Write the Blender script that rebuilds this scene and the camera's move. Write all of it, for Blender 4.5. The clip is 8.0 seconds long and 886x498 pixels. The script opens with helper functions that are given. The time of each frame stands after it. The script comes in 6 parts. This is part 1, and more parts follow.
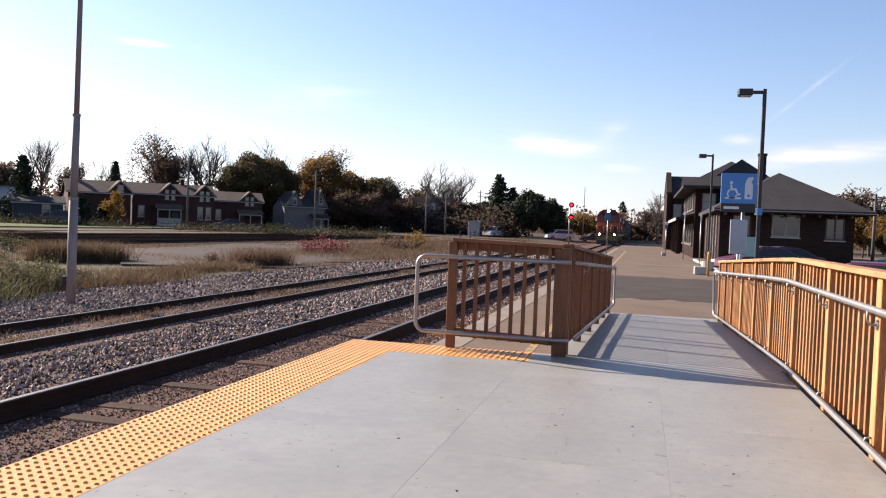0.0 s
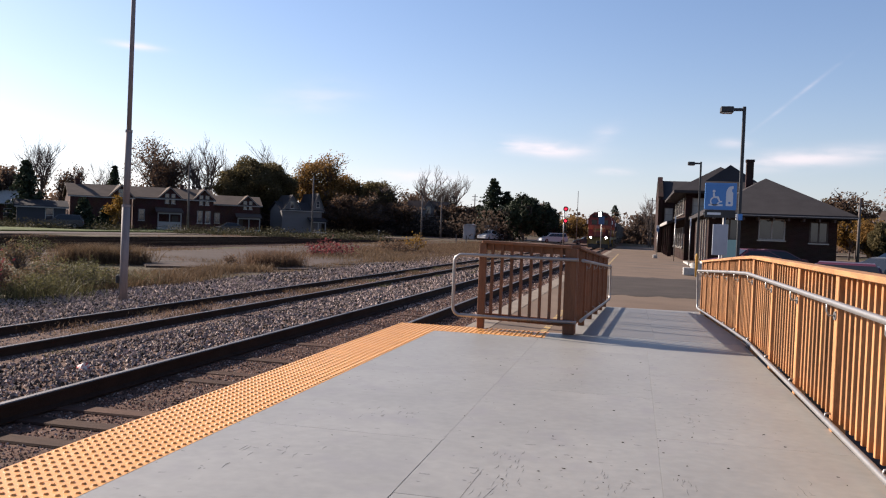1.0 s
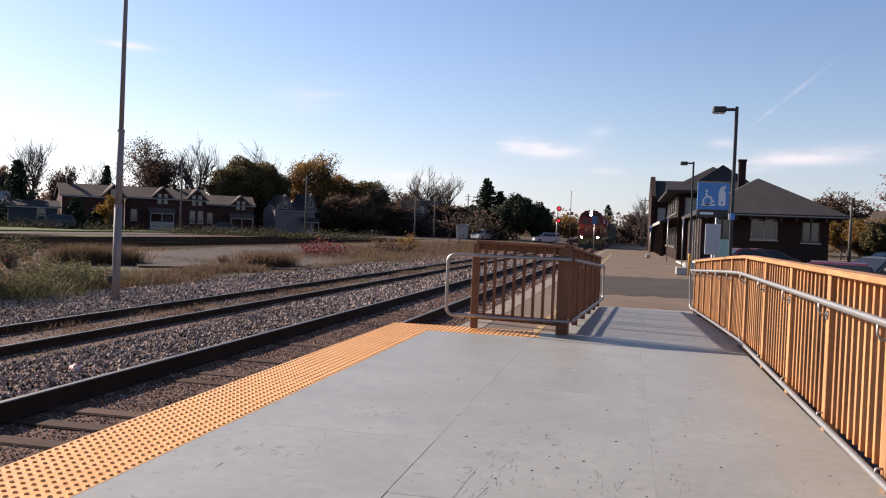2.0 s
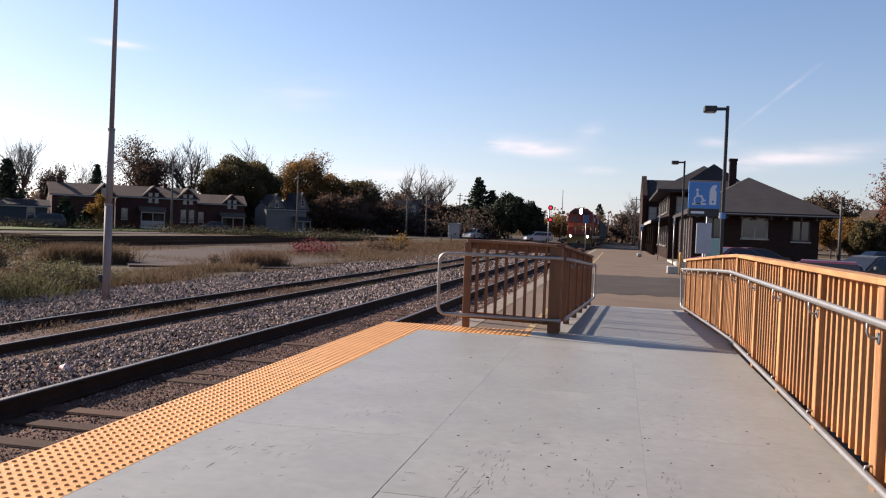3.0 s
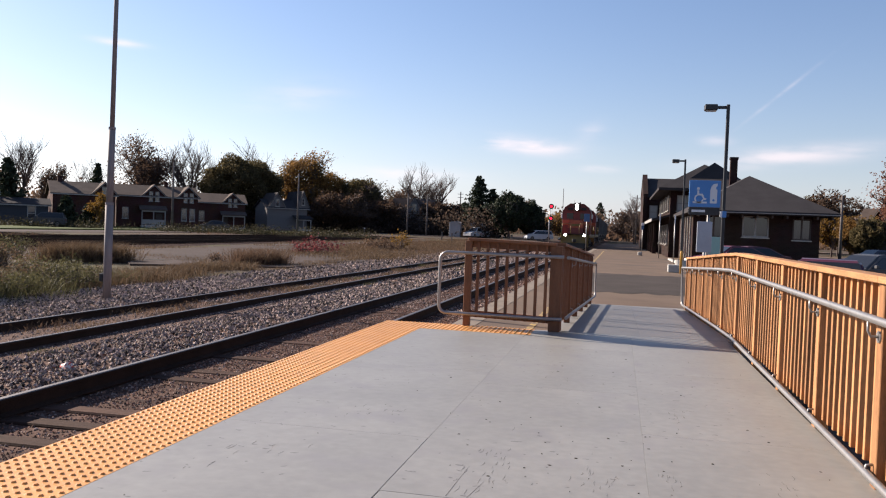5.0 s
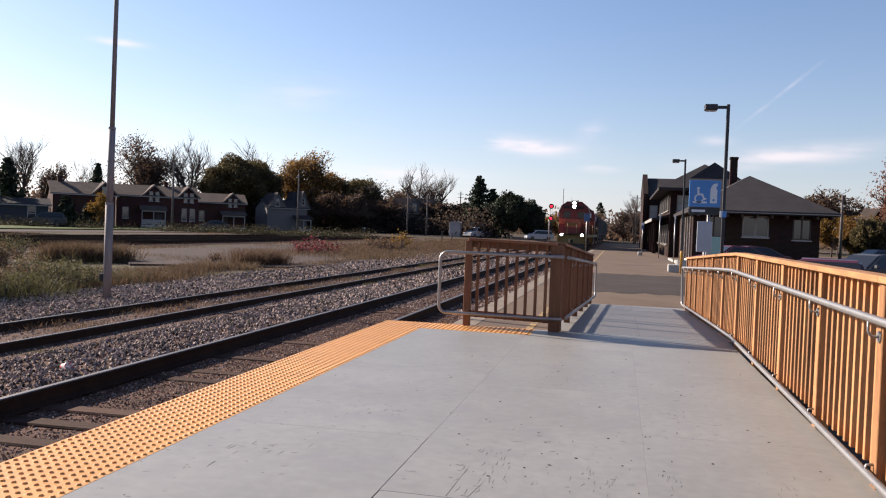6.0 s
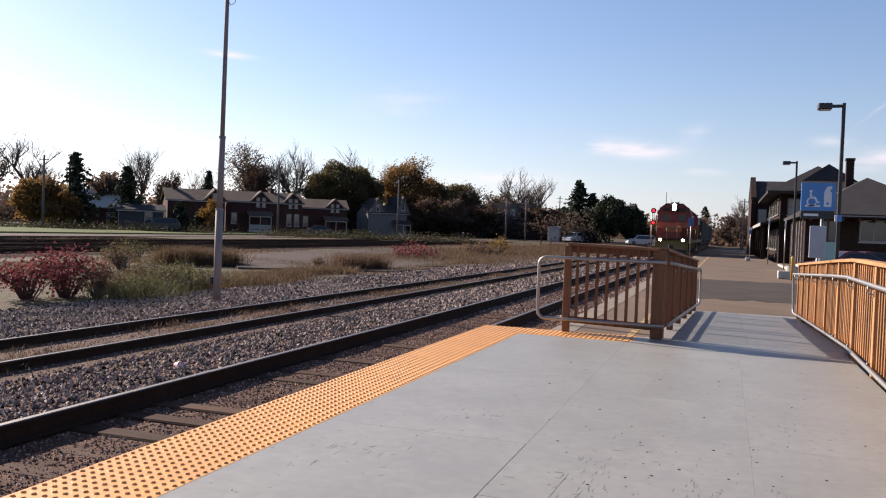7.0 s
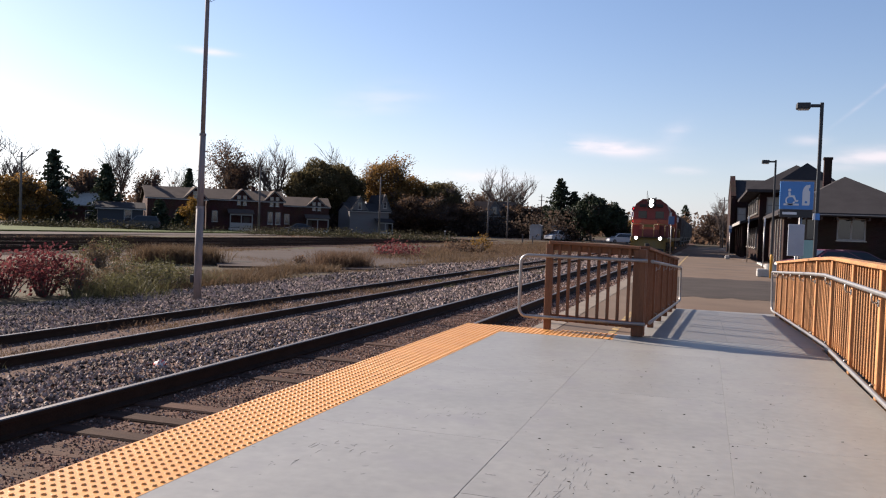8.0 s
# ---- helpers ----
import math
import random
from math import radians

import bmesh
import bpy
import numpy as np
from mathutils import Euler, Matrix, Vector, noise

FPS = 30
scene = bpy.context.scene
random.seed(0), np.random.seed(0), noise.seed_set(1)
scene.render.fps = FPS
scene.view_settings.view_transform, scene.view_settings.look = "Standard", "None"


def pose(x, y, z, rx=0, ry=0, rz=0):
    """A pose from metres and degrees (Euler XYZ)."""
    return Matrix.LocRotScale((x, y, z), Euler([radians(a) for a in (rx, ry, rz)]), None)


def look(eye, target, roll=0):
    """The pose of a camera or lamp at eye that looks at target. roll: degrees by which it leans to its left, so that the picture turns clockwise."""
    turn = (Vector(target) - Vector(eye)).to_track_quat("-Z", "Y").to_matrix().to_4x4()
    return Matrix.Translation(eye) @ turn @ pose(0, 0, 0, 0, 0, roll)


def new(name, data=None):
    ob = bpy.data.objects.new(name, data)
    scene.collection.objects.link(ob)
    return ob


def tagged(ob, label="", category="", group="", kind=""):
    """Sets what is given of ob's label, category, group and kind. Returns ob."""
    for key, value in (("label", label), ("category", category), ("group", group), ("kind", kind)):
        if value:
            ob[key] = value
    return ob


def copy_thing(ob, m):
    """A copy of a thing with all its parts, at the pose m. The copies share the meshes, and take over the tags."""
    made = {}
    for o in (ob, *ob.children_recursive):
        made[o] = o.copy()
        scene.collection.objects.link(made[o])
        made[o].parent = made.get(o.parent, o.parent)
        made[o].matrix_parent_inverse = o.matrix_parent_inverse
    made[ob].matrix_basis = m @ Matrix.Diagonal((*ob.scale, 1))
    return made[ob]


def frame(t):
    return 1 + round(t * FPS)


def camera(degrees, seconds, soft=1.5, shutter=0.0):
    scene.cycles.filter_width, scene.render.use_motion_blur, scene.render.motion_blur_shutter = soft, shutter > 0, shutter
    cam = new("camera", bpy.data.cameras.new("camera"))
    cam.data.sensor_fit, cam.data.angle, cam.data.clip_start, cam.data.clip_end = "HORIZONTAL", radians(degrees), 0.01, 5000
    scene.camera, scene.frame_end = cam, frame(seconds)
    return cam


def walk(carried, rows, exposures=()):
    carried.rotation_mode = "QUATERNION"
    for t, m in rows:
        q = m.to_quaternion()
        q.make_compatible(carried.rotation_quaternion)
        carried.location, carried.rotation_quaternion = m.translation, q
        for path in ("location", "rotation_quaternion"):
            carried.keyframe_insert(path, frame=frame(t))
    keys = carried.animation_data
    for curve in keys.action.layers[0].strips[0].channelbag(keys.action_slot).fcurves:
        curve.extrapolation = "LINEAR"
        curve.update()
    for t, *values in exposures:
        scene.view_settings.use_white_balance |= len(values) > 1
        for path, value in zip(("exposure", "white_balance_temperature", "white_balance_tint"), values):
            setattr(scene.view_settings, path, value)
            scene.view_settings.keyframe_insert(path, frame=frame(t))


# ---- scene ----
cam = camera(56.7, 8.0, soft=1.15)
# seconds, metres along the deck, yaw, pitch, roll
PATH = [
    (0.0, 2.19, 13.65, -1.59, -2.26), (0.1, 1.50, 13.0, -1.50, -2.26), (0.2, 0.88, 12.32, -1.44, -2.28),
    (0.3, 0.55, 11.90, -1.40, -2.3), (0.4, 0.25, 11.85, -1.36, -2.3), (0.5, 0.03, 12.15, -1.35, -2.3),
    (0.6, 0.0, 12.2, -1.35, -2.29), (0.7, 0.0, 12.33, -1.35, -2.28), (0.8, 0.0, 12.6, -1.34, -2.26),
    (0.9, 0.0, 12.9, -1.34, -2.25), (1.0, 0.0, 13.14, -1.34, -2.24), (1.2, 0.0, 13.2, -1.34, -2.23),
    (2.3, 0.0, 12.4, -1.33, -2.2), (2.5, 0.0, 12.26, -1.33, -2.2), (3.0, 0.0, 12.1, -1.38, -2.19),
    (3.5, 0.0, 12.13, -1.44, -2.2), (4.0, 0.0, 12.14, -1.47, -2.2), (4.5, 0.0, 12.14, -1.47, -2.18),
    (6.0, 0.0, 12.15, -1.48, -2.16), (6.4, 0.0, 12.2, -1.46, -2.16), (6.5, 0.0, 12.35, -1.44, -2.15),
    (6.6, 0.0, 12.9, -1.43, -2.15), (6.7, 0.0, 14.8, -1.42, -2.14), (6.8, 0.0, 16.7, -1.41, -2.14),
    (6.9, 0.0, 18.2, -1.40, -2.13), (7.0, 0.0, 19.02, -1.40, -2.13), (7.1, 0.0, 18.75, -1.42, -2.14),
    (7.2, 0.0, 18.2, -1.45, -2.15), (7.3, 0.0, 17.8, -1.48, -2.16), (7.5, 0.0, 17.76, -1.48, -2.16),
    (8.0, 0.0, 17.76, -1.48, -2.16),
]
EYE = 1.28
walk(cam, [(t, pose(0, y, EYE, 90 + pitch, roll, yaw)) for t, y, yaw, pitch, roll in PATH],
     [(0.0, 1.59, 6700, 18), (0.25, 1.49, 6700, 18), (0.5, 1.28, 6700, 18), (1.0, 1.26, 6700, 18), (8.0, 1.26, 6700, 18)])

# ---- light: a low autumn sun on the side of the tracks ----
SUN_BEARING, SUN_HEIGHT = 69.5, 25.8
scene.view_settings.exposure = 0.0
world = bpy.data.worlds.new("sky")
scene.world = world
world.use_nodes = True
WN, WL = world.node_tree.nodes, world.node_tree.links
sky = WN.new("ShaderNodeTexSky")
sky.sky_type, sky.sun_disc = "NISHITA", False
sky.sun_elevation, sky.sun_rotation = radians(SUN_HEIGHT), radians(-SUN_BEARING)
sky.air_density, sky.dust_density, sky.ozone_density = 1.0, 0.4, 2.2
WN["Background"].inputs["Strength"].default_value = 0.0595


def wmath(op, a, b=None, vector=False):
    n = WN.new("ShaderNodeVectorMath" if vector else "ShaderNodeMath")
    n.operation = op
    for k, v in enumerate((a, b)):
        if v is None:
            continue
        if isinstance(v, bpy.types.NodeSocket):
            WL.new(v, n.inputs[k])
        else:
            n.inputs[k].default_value = v
    return n.outputs["Value"] if (not vector or op == "DOT_PRODUCT") else n.outputs[0]


def wmix(fac, a, b):
    n = WN.new("ShaderNodeMix")
    n.data_type = "RGBA"
    for key, v in (("Factor", fac), ("A", a), ("B", b)):
        if isinstance(v, bpy.types.NodeSocket):
            WL.new(v, n.inputs[key])
        else:
            n.inputs[key].default_value = v
    return n.outputs["Result"]


# pale haze low over the horizon, and a few thin clouds by bearing, height, half length, half depth, tilt, strength
way = WN.new("ShaderNodeTexCoord").outputs["Generated"]
height = wmath("MAXIMUM", wmath("DOT_PRODUCT", way, (0, 0, 1), True), 0.0)
low_haze = wmath("MULTIPLY", wmath("POWER", wmath("SUBTRACT", 1.0, height), 8.5), 0.7)
grey = WN.new("ShaderNodeRGBToBW")
WL.new(sky.outputs[0], grey.inputs[0])
haze = WN.new("ShaderNodeVectorMath")
haze.operation = "SCALE"
haze.inputs[0].default_value = (0.86, 0.915, 1.065)
WL.new(grey.outputs[0], haze.inputs["Scale"])
tone = wmix(low_haze, wmath("MULTIPLY", sky.outputs[0], (0.94, 1.0, 1.09), True), haze.outputs[0])
wisp = WN.new("ShaderNodeTexNoise")
wisp.inputs["Scale"].default_value, wisp.inputs["Detail"].default_value = 14.0, 6.0
stretch_way = wmath("MULTIPLY", way, (1.0, 1.0, 4.5), True)
WL.new(stretch_way, wisp.inputs["Vector"])
CLOUDS = ((6.7, 5.9, 3.1, 0.50, -4, 0.9), (7.8, 6.0, 1.2, 0.35, 0, 0.5), (-10.4, 5.4, 4.6, 0.55, 5, 0.65), (1.6, 4.4, 1.2, 0.22, 0, 0.45), (2.2, 7.0, 1.0, 0.5, 20, 0.25),
          (-9.75, 9.3, 2.5, 0.11, 40, 0.24), (34.0, 11.0, 1.3, 0.20, -2, 0.7), (22.5, 8.6, 3.0, 0.9, 10, 0.22), (-6.0, 6.4, 1.0, 0.3, 0, 0.3), (15.0, 3.6, 4.0, 0.5, 0, 0.45))
for bearing, up, a, b, tilt, strong in CLOUDS:
    mid = Euler((radians(up), 0, radians(bearing))).to_matrix()
    across, above = mid @ Vector((math.cos(radians(tilt)), 0, math.sin(radians(tilt)))), mid @ Vector((-math.sin(radians(tilt)), 0, math.cos(radians(tilt))))
    u = wmath("DIVIDE", wmath("DOT_PRODUCT", way, across, True), math.sin(radians(a)))
    v = wmath("DIVIDE", wmath("DOT_PRODUCT", way, above, True), math.sin(radians(b)))
    ahead = wmath("GREATER_THAN", wmath("DOT_PRODUCT", way, mid @ Vector((0, 1, 0)), True), 0.0)
    blob = wmath("EXPONENT", wmath("MULTIPLY", wmath("ADD", wmath("POWER", wmath("ABSOLUTE", u), 2.0), wmath("POWER", wmath("ABSOLUTE", v), 2.0)), -1.0))
    ragged = wmath("MULTIPLY", wmath("MINIMUM", wmath("MULTIPLY", wmath("MAXIMUM", wmath("SUBTRACT", wisp.outputs[0], 0.30), 0.0), 3.2), 1.0), strong)
    tone = wmix(wmath("MULTIPLY", wmath("MULTIPLY", blob, ahead), ragged), tone, (8.0, 7.4, 7.5, 1))
WL.new(tone, WN["Background"].inputs[0])
sun = new("sun", bpy.data.lights.new("sun", "SUN"))
sun.data.energy, sun.data.angle, sun.data.color = 5.0, radians(0.6), (1.0, 0.92, 0.775)
sun.matrix_world = look((-math.sin(radians(SUN_BEARING)), math.cos(radians(SUN_BEARING)), math.tan(radians(SUN_HEIGHT))), (0, 0, 0))


# ---- materials ----
def mat(name, base, rough=0.7, metal=0.0, vary=0.25, scale=4.0, fine=60.0, bump=0.2, dist=0.01, tint=None, spread=0.0,
        island=0.0, coat=0.0, stretch=(1, 1, 1), emit=0.0, stain=None, specks=None):
    """A surface with broad stains, fine grain, relief, and differences from piece to piece."""
    m = bpy.data.materials.new(name)
    m.use_nodes = True
    N, L = m.node_tree.nodes, m.node_tree.links
    b = N["Principled BSDF"]
    b.inputs["Roughness"].default_value, b.inputs["Metallic"].default_value = rough, metal
    b.inputs["Coat Weight"].default_value = coat
    b.inputs["Specular IOR Level"].default_value = 0.5 if rough < 0.6 else 0.3 if rough < 0.8 else 0.08
    tc = N.new("ShaderNodeTexCoord")
    mp = N.new("ShaderNodeMapping")
    mp.inputs["Scale"].default_value = stretch
    L.new(tc.outputs["Object"], mp.inputs[0])
    info = N.new("ShaderNodeObjectInfo")
    jump = N.new("ShaderNodeVectorMath")
    jump.operation = "ADD"
    scaled = N.new("ShaderNodeMath")
    scaled.operation = "MULTIPLY"
    scaled.inputs[1].default_value = 37.0
    L.new(info.outputs["Random"], scaled.inputs[0])
    L.new(mp.outputs[0], jump.inputs[0])
    L.new(scaled.outputs[0], jump.inputs[1])
    big, small = N.new("ShaderNodeTexNoise"), N.new("ShaderNodeTexNoise")
    for n, s, d in ((big, scale, 5.0), (small, fine, 3.0)):
        n.inputs["Scale"].default_value, n.inputs["Detail"].default_value = s, d
        L.new(jump.outputs[0], n.inputs["Vector"])
    ramp = N.new("ShaderNodeValToRGB")
    dark = [c * (1 - vary) for c in base]
    light = tint if tint else [min(1, c * (1 + vary)) for c in base]
    ramp.color_ramp.elements[0].color, ramp.color_ramp.elements[1].color = (*dark, 1), (*light, 1)
    ramp.color_ramp.elements[0].position, ramp.color_ramp.elements[1].position = 0.32, 0.68
    mixf = N.new("ShaderNodeMath")
    mixf.operation = "MULTIPLY_ADD"
    mixf.inputs[1].default_value = 0.45
    half = N.new("ShaderNodeMath")
    half.operation = "MULTIPLY"
    half.inputs[1].default_value = 0.55
    L.new(big.outputs[0], half.inputs[0])
    L.new(small.outputs[0], mixf.inputs[0])
    L.new(half.outputs[0], mixf.inputs[2])
    L.new(mixf.outputs[0], ramp.inputs[0])
    out = ramp.outputs[0]
    if stain:
        sn = N.new("ShaderNodeTexNoise")
        sn.inputs["Scale"].default_value, sn.inputs["Detail"].default_value = stain[1], 7.0
        L.new(jump.outputs[0], sn.inputs["Vector"])
        sr = N.new("ShaderNodeValToRGB")
        sr.color_ramp.elements[0].position, sr.color_ramp.elements[1].position = stain[2], stain[3]
        L.new(sn.outputs[0], sr.inputs[0])
        mx = N.new("ShaderNodeMix")
        mx.data_type = "RGBA"
        mx.inputs["B"].default_value = (*stain[0], 1)
        L.new(sr.outputs[0], mx.inputs["Factor"])
        L.new(out, mx.inputs["A"])
        out = mx.outputs["Result"]
    if specks:
        vo = N.new("ShaderNodeTexVoronoi")
        vo.voronoi_dimensions = "2D"
        vo.inputs["Scale"].default_value, vo.inputs["Randomness"].default_value = 5.0, 1.0
        wob = N.new("ShaderNodeVectorMath")
        wob.operation = "MULTIPLY_ADD"
        wob.inputs[1].default_value = (0.16, 0.05, 0.05)
        L.new(small.outputs["Color"], wob.inputs[0])
        L.new(jump.outputs[0], wob.inputs[2])
        L.new(wob.outputs[0], vo.inputs["Vector"])
        sp = N.new("ShaderNodeValToRGB")
        sp.color_ramp.elements[0].position, sp.color_ramp.elements[1].position = 0.03, 0.06
        sp.color_ramp.elements[0].color, sp.color_ramp.elements[1].color = (0.7, 0.7, 0.7, 1), (0, 0, 0, 1)
        L.new(vo.outputs["Distance"], sp.inputs[0])
        mx = N.new("ShaderNodeMix")
        mx.data_type = "RGBA"
        mx.inputs["B"].default_value = (*specks, 1)
        some = N.new("ShaderNodeMath")
        some.operation = "GREATER_THAN"
        some.inputs[1].default_value = 0.49
        L.new(big.outputs[0], some.inputs[0])
        both = N.new("ShaderNodeMath")
        both.operation = "MULTIPLY"
        L.new(sp.outputs[0], both.inputs[0])
        L.new(some.outputs[0], both.inputs[1])
        L.new(both.outputs[0], mx.inputs["Factor"])
        L.new(out, mx.inputs["A"])
        out = mx.outputs["Result"]
    if spread or island:
        hsv = N.new("ShaderNodeHueSaturation")
        rng = N.new("ShaderNodeMapRange")
        w = spread or island
        rng.inputs[3].default_value, rng.inputs[4].default_value = 1 - w, 1 + w
        if spread:
            L.new(info.outputs["Random"], rng.inputs[0])
        else:
            geo = N.new("ShaderNodeNewGeometry")
            L.new(geo.outputs["Random Per Island"], rng.inputs[0])
        L.new(rng.outputs[0], hsv.inputs["Value"])
        L.new(out, hsv.inputs["Color"])
        out = hsv.outputs[0]
    L.new(out, b.inputs["Base Color"])
    if bump:
        bp = N.new("ShaderNodeBump")
        bp.inputs["Strength"].default_value, bp.inputs["Distance"].default_value = bump, dist
        L.new(mixf.outputs[0], bp.inputs["Height"])
        L.new(bp.outputs[0], b.inputs["Normal"])
    if emit:
        b.inputs["Emission Color"].default_value, b.inputs["Emission Strength"].default_value = (*base, 1), emit
    return m


def leaf_mat(name, a, b_, clear=0.35):
    """Leaves or grass blades, each with its own colour, letting some light through."""
    m = bpy.data.materials.new(name)
    m.use_nodes = True
    N, L = m.node_tree.nodes, m.node_tree.links
    b = N["Principled BSDF"]
    b.inputs["Roughness"].default_value, b.inputs["Specular IOR Level"].default_value = 0.7, 0.12
    geo = N.new("ShaderNodeNewGeometry")
    ramp = N.new("ShaderNodeValToRGB")
    ramp.color_ramp.elements[0].color, ramp.color_ramp.elements[1].color = (*a, 1), (*b_, 1)
    L.new(geo.outputs["Random Per Island"], ramp.inputs[0])
    L.new(ramp.outputs[0], b.inputs["Base Color"])
    tr = N.new("ShaderNodeBsdfTranslucent")
    L.new(ramp.outputs[0], tr.inputs[0])
    mix = N.new("ShaderNodeMixShader")
    mix.inputs[0].default_value = clear
    L.new(b.outputs[0], mix.inputs[1])
    L.new(tr.outputs[0], mix.inputs[2])
    L.new(mix.outputs[0], N["Material Output"].inputs[0])
    return m


DECK = mat("grey_deck_paint", (0.2168, 0.2101, 0.1944), 0.45, vary=0.15, scale=1.1, fine=14, bump=0.10, spread=0.03,
           stain=((0.19, 0.18, 0.178), 2.6, 0.54, 0.80), specks=(0.06, 0.05, 0.05))
DECK_EDGE = mat("weathered_deck_timber", (0.13, 0.11, 0.09), 0.85, bump=0.3)
TACTILE = mat("yellow_tactile_plastic", (0.5874, 0.2652, 0.0668), 0.45, vary=0.10, scale=3, bump=0.1, spread=0.012)
WOOD = mat("cedar_stained_timber", (0.315, 0.1458, 0.0594), 0.65, vary=0.4, scale=5, fine=45, bump=0.3, stretch=(4, 4, 0.5), spread=0.3)
WOOD_LONG = mat("cedar_stained_rail", (0.333, 0.1602, 0.0666), 0.65, vary=0.36, scale=5, fine=45, bump=0.3, stretch=(4, 0.5, 4), spread=0.14)
# deck-end and track-side guards: base colour about half the cedar fence's
BROWN_WOOD = mat("darker_brown_timber", (0.1616, 0.0699, 0.035), 0.6, vary=0.3, scale=5, fine=45, bump=0.3, stretch=(4, 4, 0.5), spread=0.18)
BROWN_LONG = mat("darker_brown_rail", (0.1616, 0.0699, 0.035), 0.6, vary=0.3, scale=5, fine=45, bump=0.3, stretch=(0.5, 0.5, 4), spread=0.16)
GALV = mat("galvanised_steel", (0.285, 0.2755, 0.2707), 0.45, 0.8, vary=0.12, scale=9, bump=0.05)
RAIL_RUST = mat("rusty_rail_side", (0.036, 0.021, 0.015), 0.8, vary=0.35, scale=3, bump=0.3)
RAIL_TOP = mat("polished_rail_head", (0.17, 0.15, 0.14), 0.55, 0.9, vary=0.15, scale=2, bump=0.05)
RAIL_DULL = mat("dull_rail_head", (0.10, 0.085, 0.078), 0.5, 0.6, vary=0.2, scale=2, bump=0.05)
SLEEPER = mat("creosoted_sleeper", (0.0612, 0.0335, 0.0248), 0.85, vary=0.4, scale=5, fine=40, bump=0.5, stretch=(0.5, 5, 5), spread=0.3)
BED = mat("ballast_bed", (0.0873, 0.0503, 0.0388), 0.95, vary=0.5, scale=3, fine=28, bump=0.9, dist=0.03)
STONE = mat("ballast_stone", (0.224, 0.1676, 0.1436), 0.8, vary=0.3, scale=10, bump=0.2, island=0.95)

DIRT_STONE = mat("brown_dirty_chips", (0.165, 0.092, 0.0679), 0.9, vary=0.3, scale=10, bump=0.2, island=0.8)


# ---- building blocks ----
def box(bm, x0, x1, y0, y1, z0, z1, bevel=0.0):
    r = bmesh.ops.create_cube(bm, size=1.0, matrix=Matrix.Translation(((x0 + x1) / 2, (y0 + y1) / 2, (z0 + z1) / 2)) @ Matrix.Diagonal((abs(x1 - x0), abs(y1 - y0), abs(z1 - z0), 1)))
    if bevel:
        edges = list({e for v in r["verts"] for e in v.link_edges})
        bmesh.ops.bevel(bm, geom=edges, offset=bevel, segments=1, affect="EDGES")
    return bm


def beam(bm, a, b, w, h, bevel=0.004, up=(0, 0, 1)):
    """A bar of section w by h from a to b."""
    a, b = Vector(a), Vector(b)
    d = b - a
    yv = d.normalized()
    xv = yv.cross(Vector(up)).normalized()
    zv = xv.cross(yv)
    m = Matrix((xv, yv, zv)).transposed().to_4x4()
    r = bmesh.ops.create_cube(bm, size=1.0, matrix=Matrix.Translation((a + b) / 2) @ m @ Matrix.Diagonal((w, d.length, h, 1)))
    if bevel:
        edges = list({e for v in r["verts"] for e in v.link_edges})
        bmesh.ops.bevel(bm, geom=edges, offset=bevel, segments=1, affect="EDGES")
    return bm


def tube(bm, pts, r, seg=10, r2=None):
    """A round bar through the points, tapering to r2."""
    pts = [Vector(p) for p in pts]
    rings = []
    side = None
    for i, p in enumerate(pts):
        d = (pts[min(i + 1, len(pts) - 1)] - pts[max(i - 1, 0)]).normalized()
        if side is None:
            side = d.cross(Vector((0, 0, 1)) if abs(d.z) < 0.9 else Vector((1, 0, 0))).normalized()
        side = (side - d * side.dot(d)).normalized()
        up = d.cross(side)
        rr = r if r2 is None else r + (r2 - r) * i / (len(pts) - 1)
        rings.append([bm.verts.new(p + (side * math.cos(a) + up * math.sin(a)) * rr) for a in [2 * math.pi * k / seg for k in range(seg)]])
    for a, b in zip(rings, rings[1:]):
        for k in range(seg):
            f = bm.faces.new((a[k], a[(k + 1) % seg], b[(k + 1) % seg], b[k]))
            f.smooth = True
    bm.faces.new(rings[0][::-1])
    bm.faces.new(rings[-1])
    return bm


def disc(bm, centre, r, h, seg=20, axis="z", r2=None):
    """A drum with its middle at centre."""
    turn = {"z": pose(0, 0, 0), "y": pose(0, 0, 0, 90), "x": pose(0, 0, 0, 0, 90)}[axis]
    bmesh.ops.create_cone(bm, cap_ends=True, segments=seg, radius1=r, radius2=r if r2 is None else r2, depth=h, matrix=Matrix.Translation(centre) @ turn)
    return bm


def loft(bm, outline, axis, a, b):
    """A solid with the given outline (pairs) drawn from a to b along an axis: 'x' (y, z), 'y' (x, z) or 'z' (x, y)."""
    place = {"x": lambda p, s: (s, p[0], p[1]), "y": lambda p, s: (p[0], s, p[1]), "z": lambda p, s: (p[0], p[1], s)}[axis]
    va, vb = [bm.verts.new(place(p, a)) for p in outline], [bm.verts.new(place(p, b)) for p in outline]
    n = len(outline)
    faces = [bm.faces.new(va), bm.faces.new(vb[::-1])]
    for k in range(n):
        faces.append(bm.faces.new((va[k], vb[k], vb[(k + 1) % n], va[(k + 1) % n])))
    bmesh.ops.recalc_face_normals(bm, faces=faces)
    return bm


def link(name, bm, material):
    me = bpy.data.meshes.new(name)
    bm.to_mesh(me)
    bm.free()
    for m in material if isinstance(material, (list, tuple)) else (material,):
        me.materials.append(m)
    return new(name, me)


def part(name, bm, material, parent, label=""):
    ob = link(name, bm, material)
    ob.parent = parent
    return tagged(ob, label)


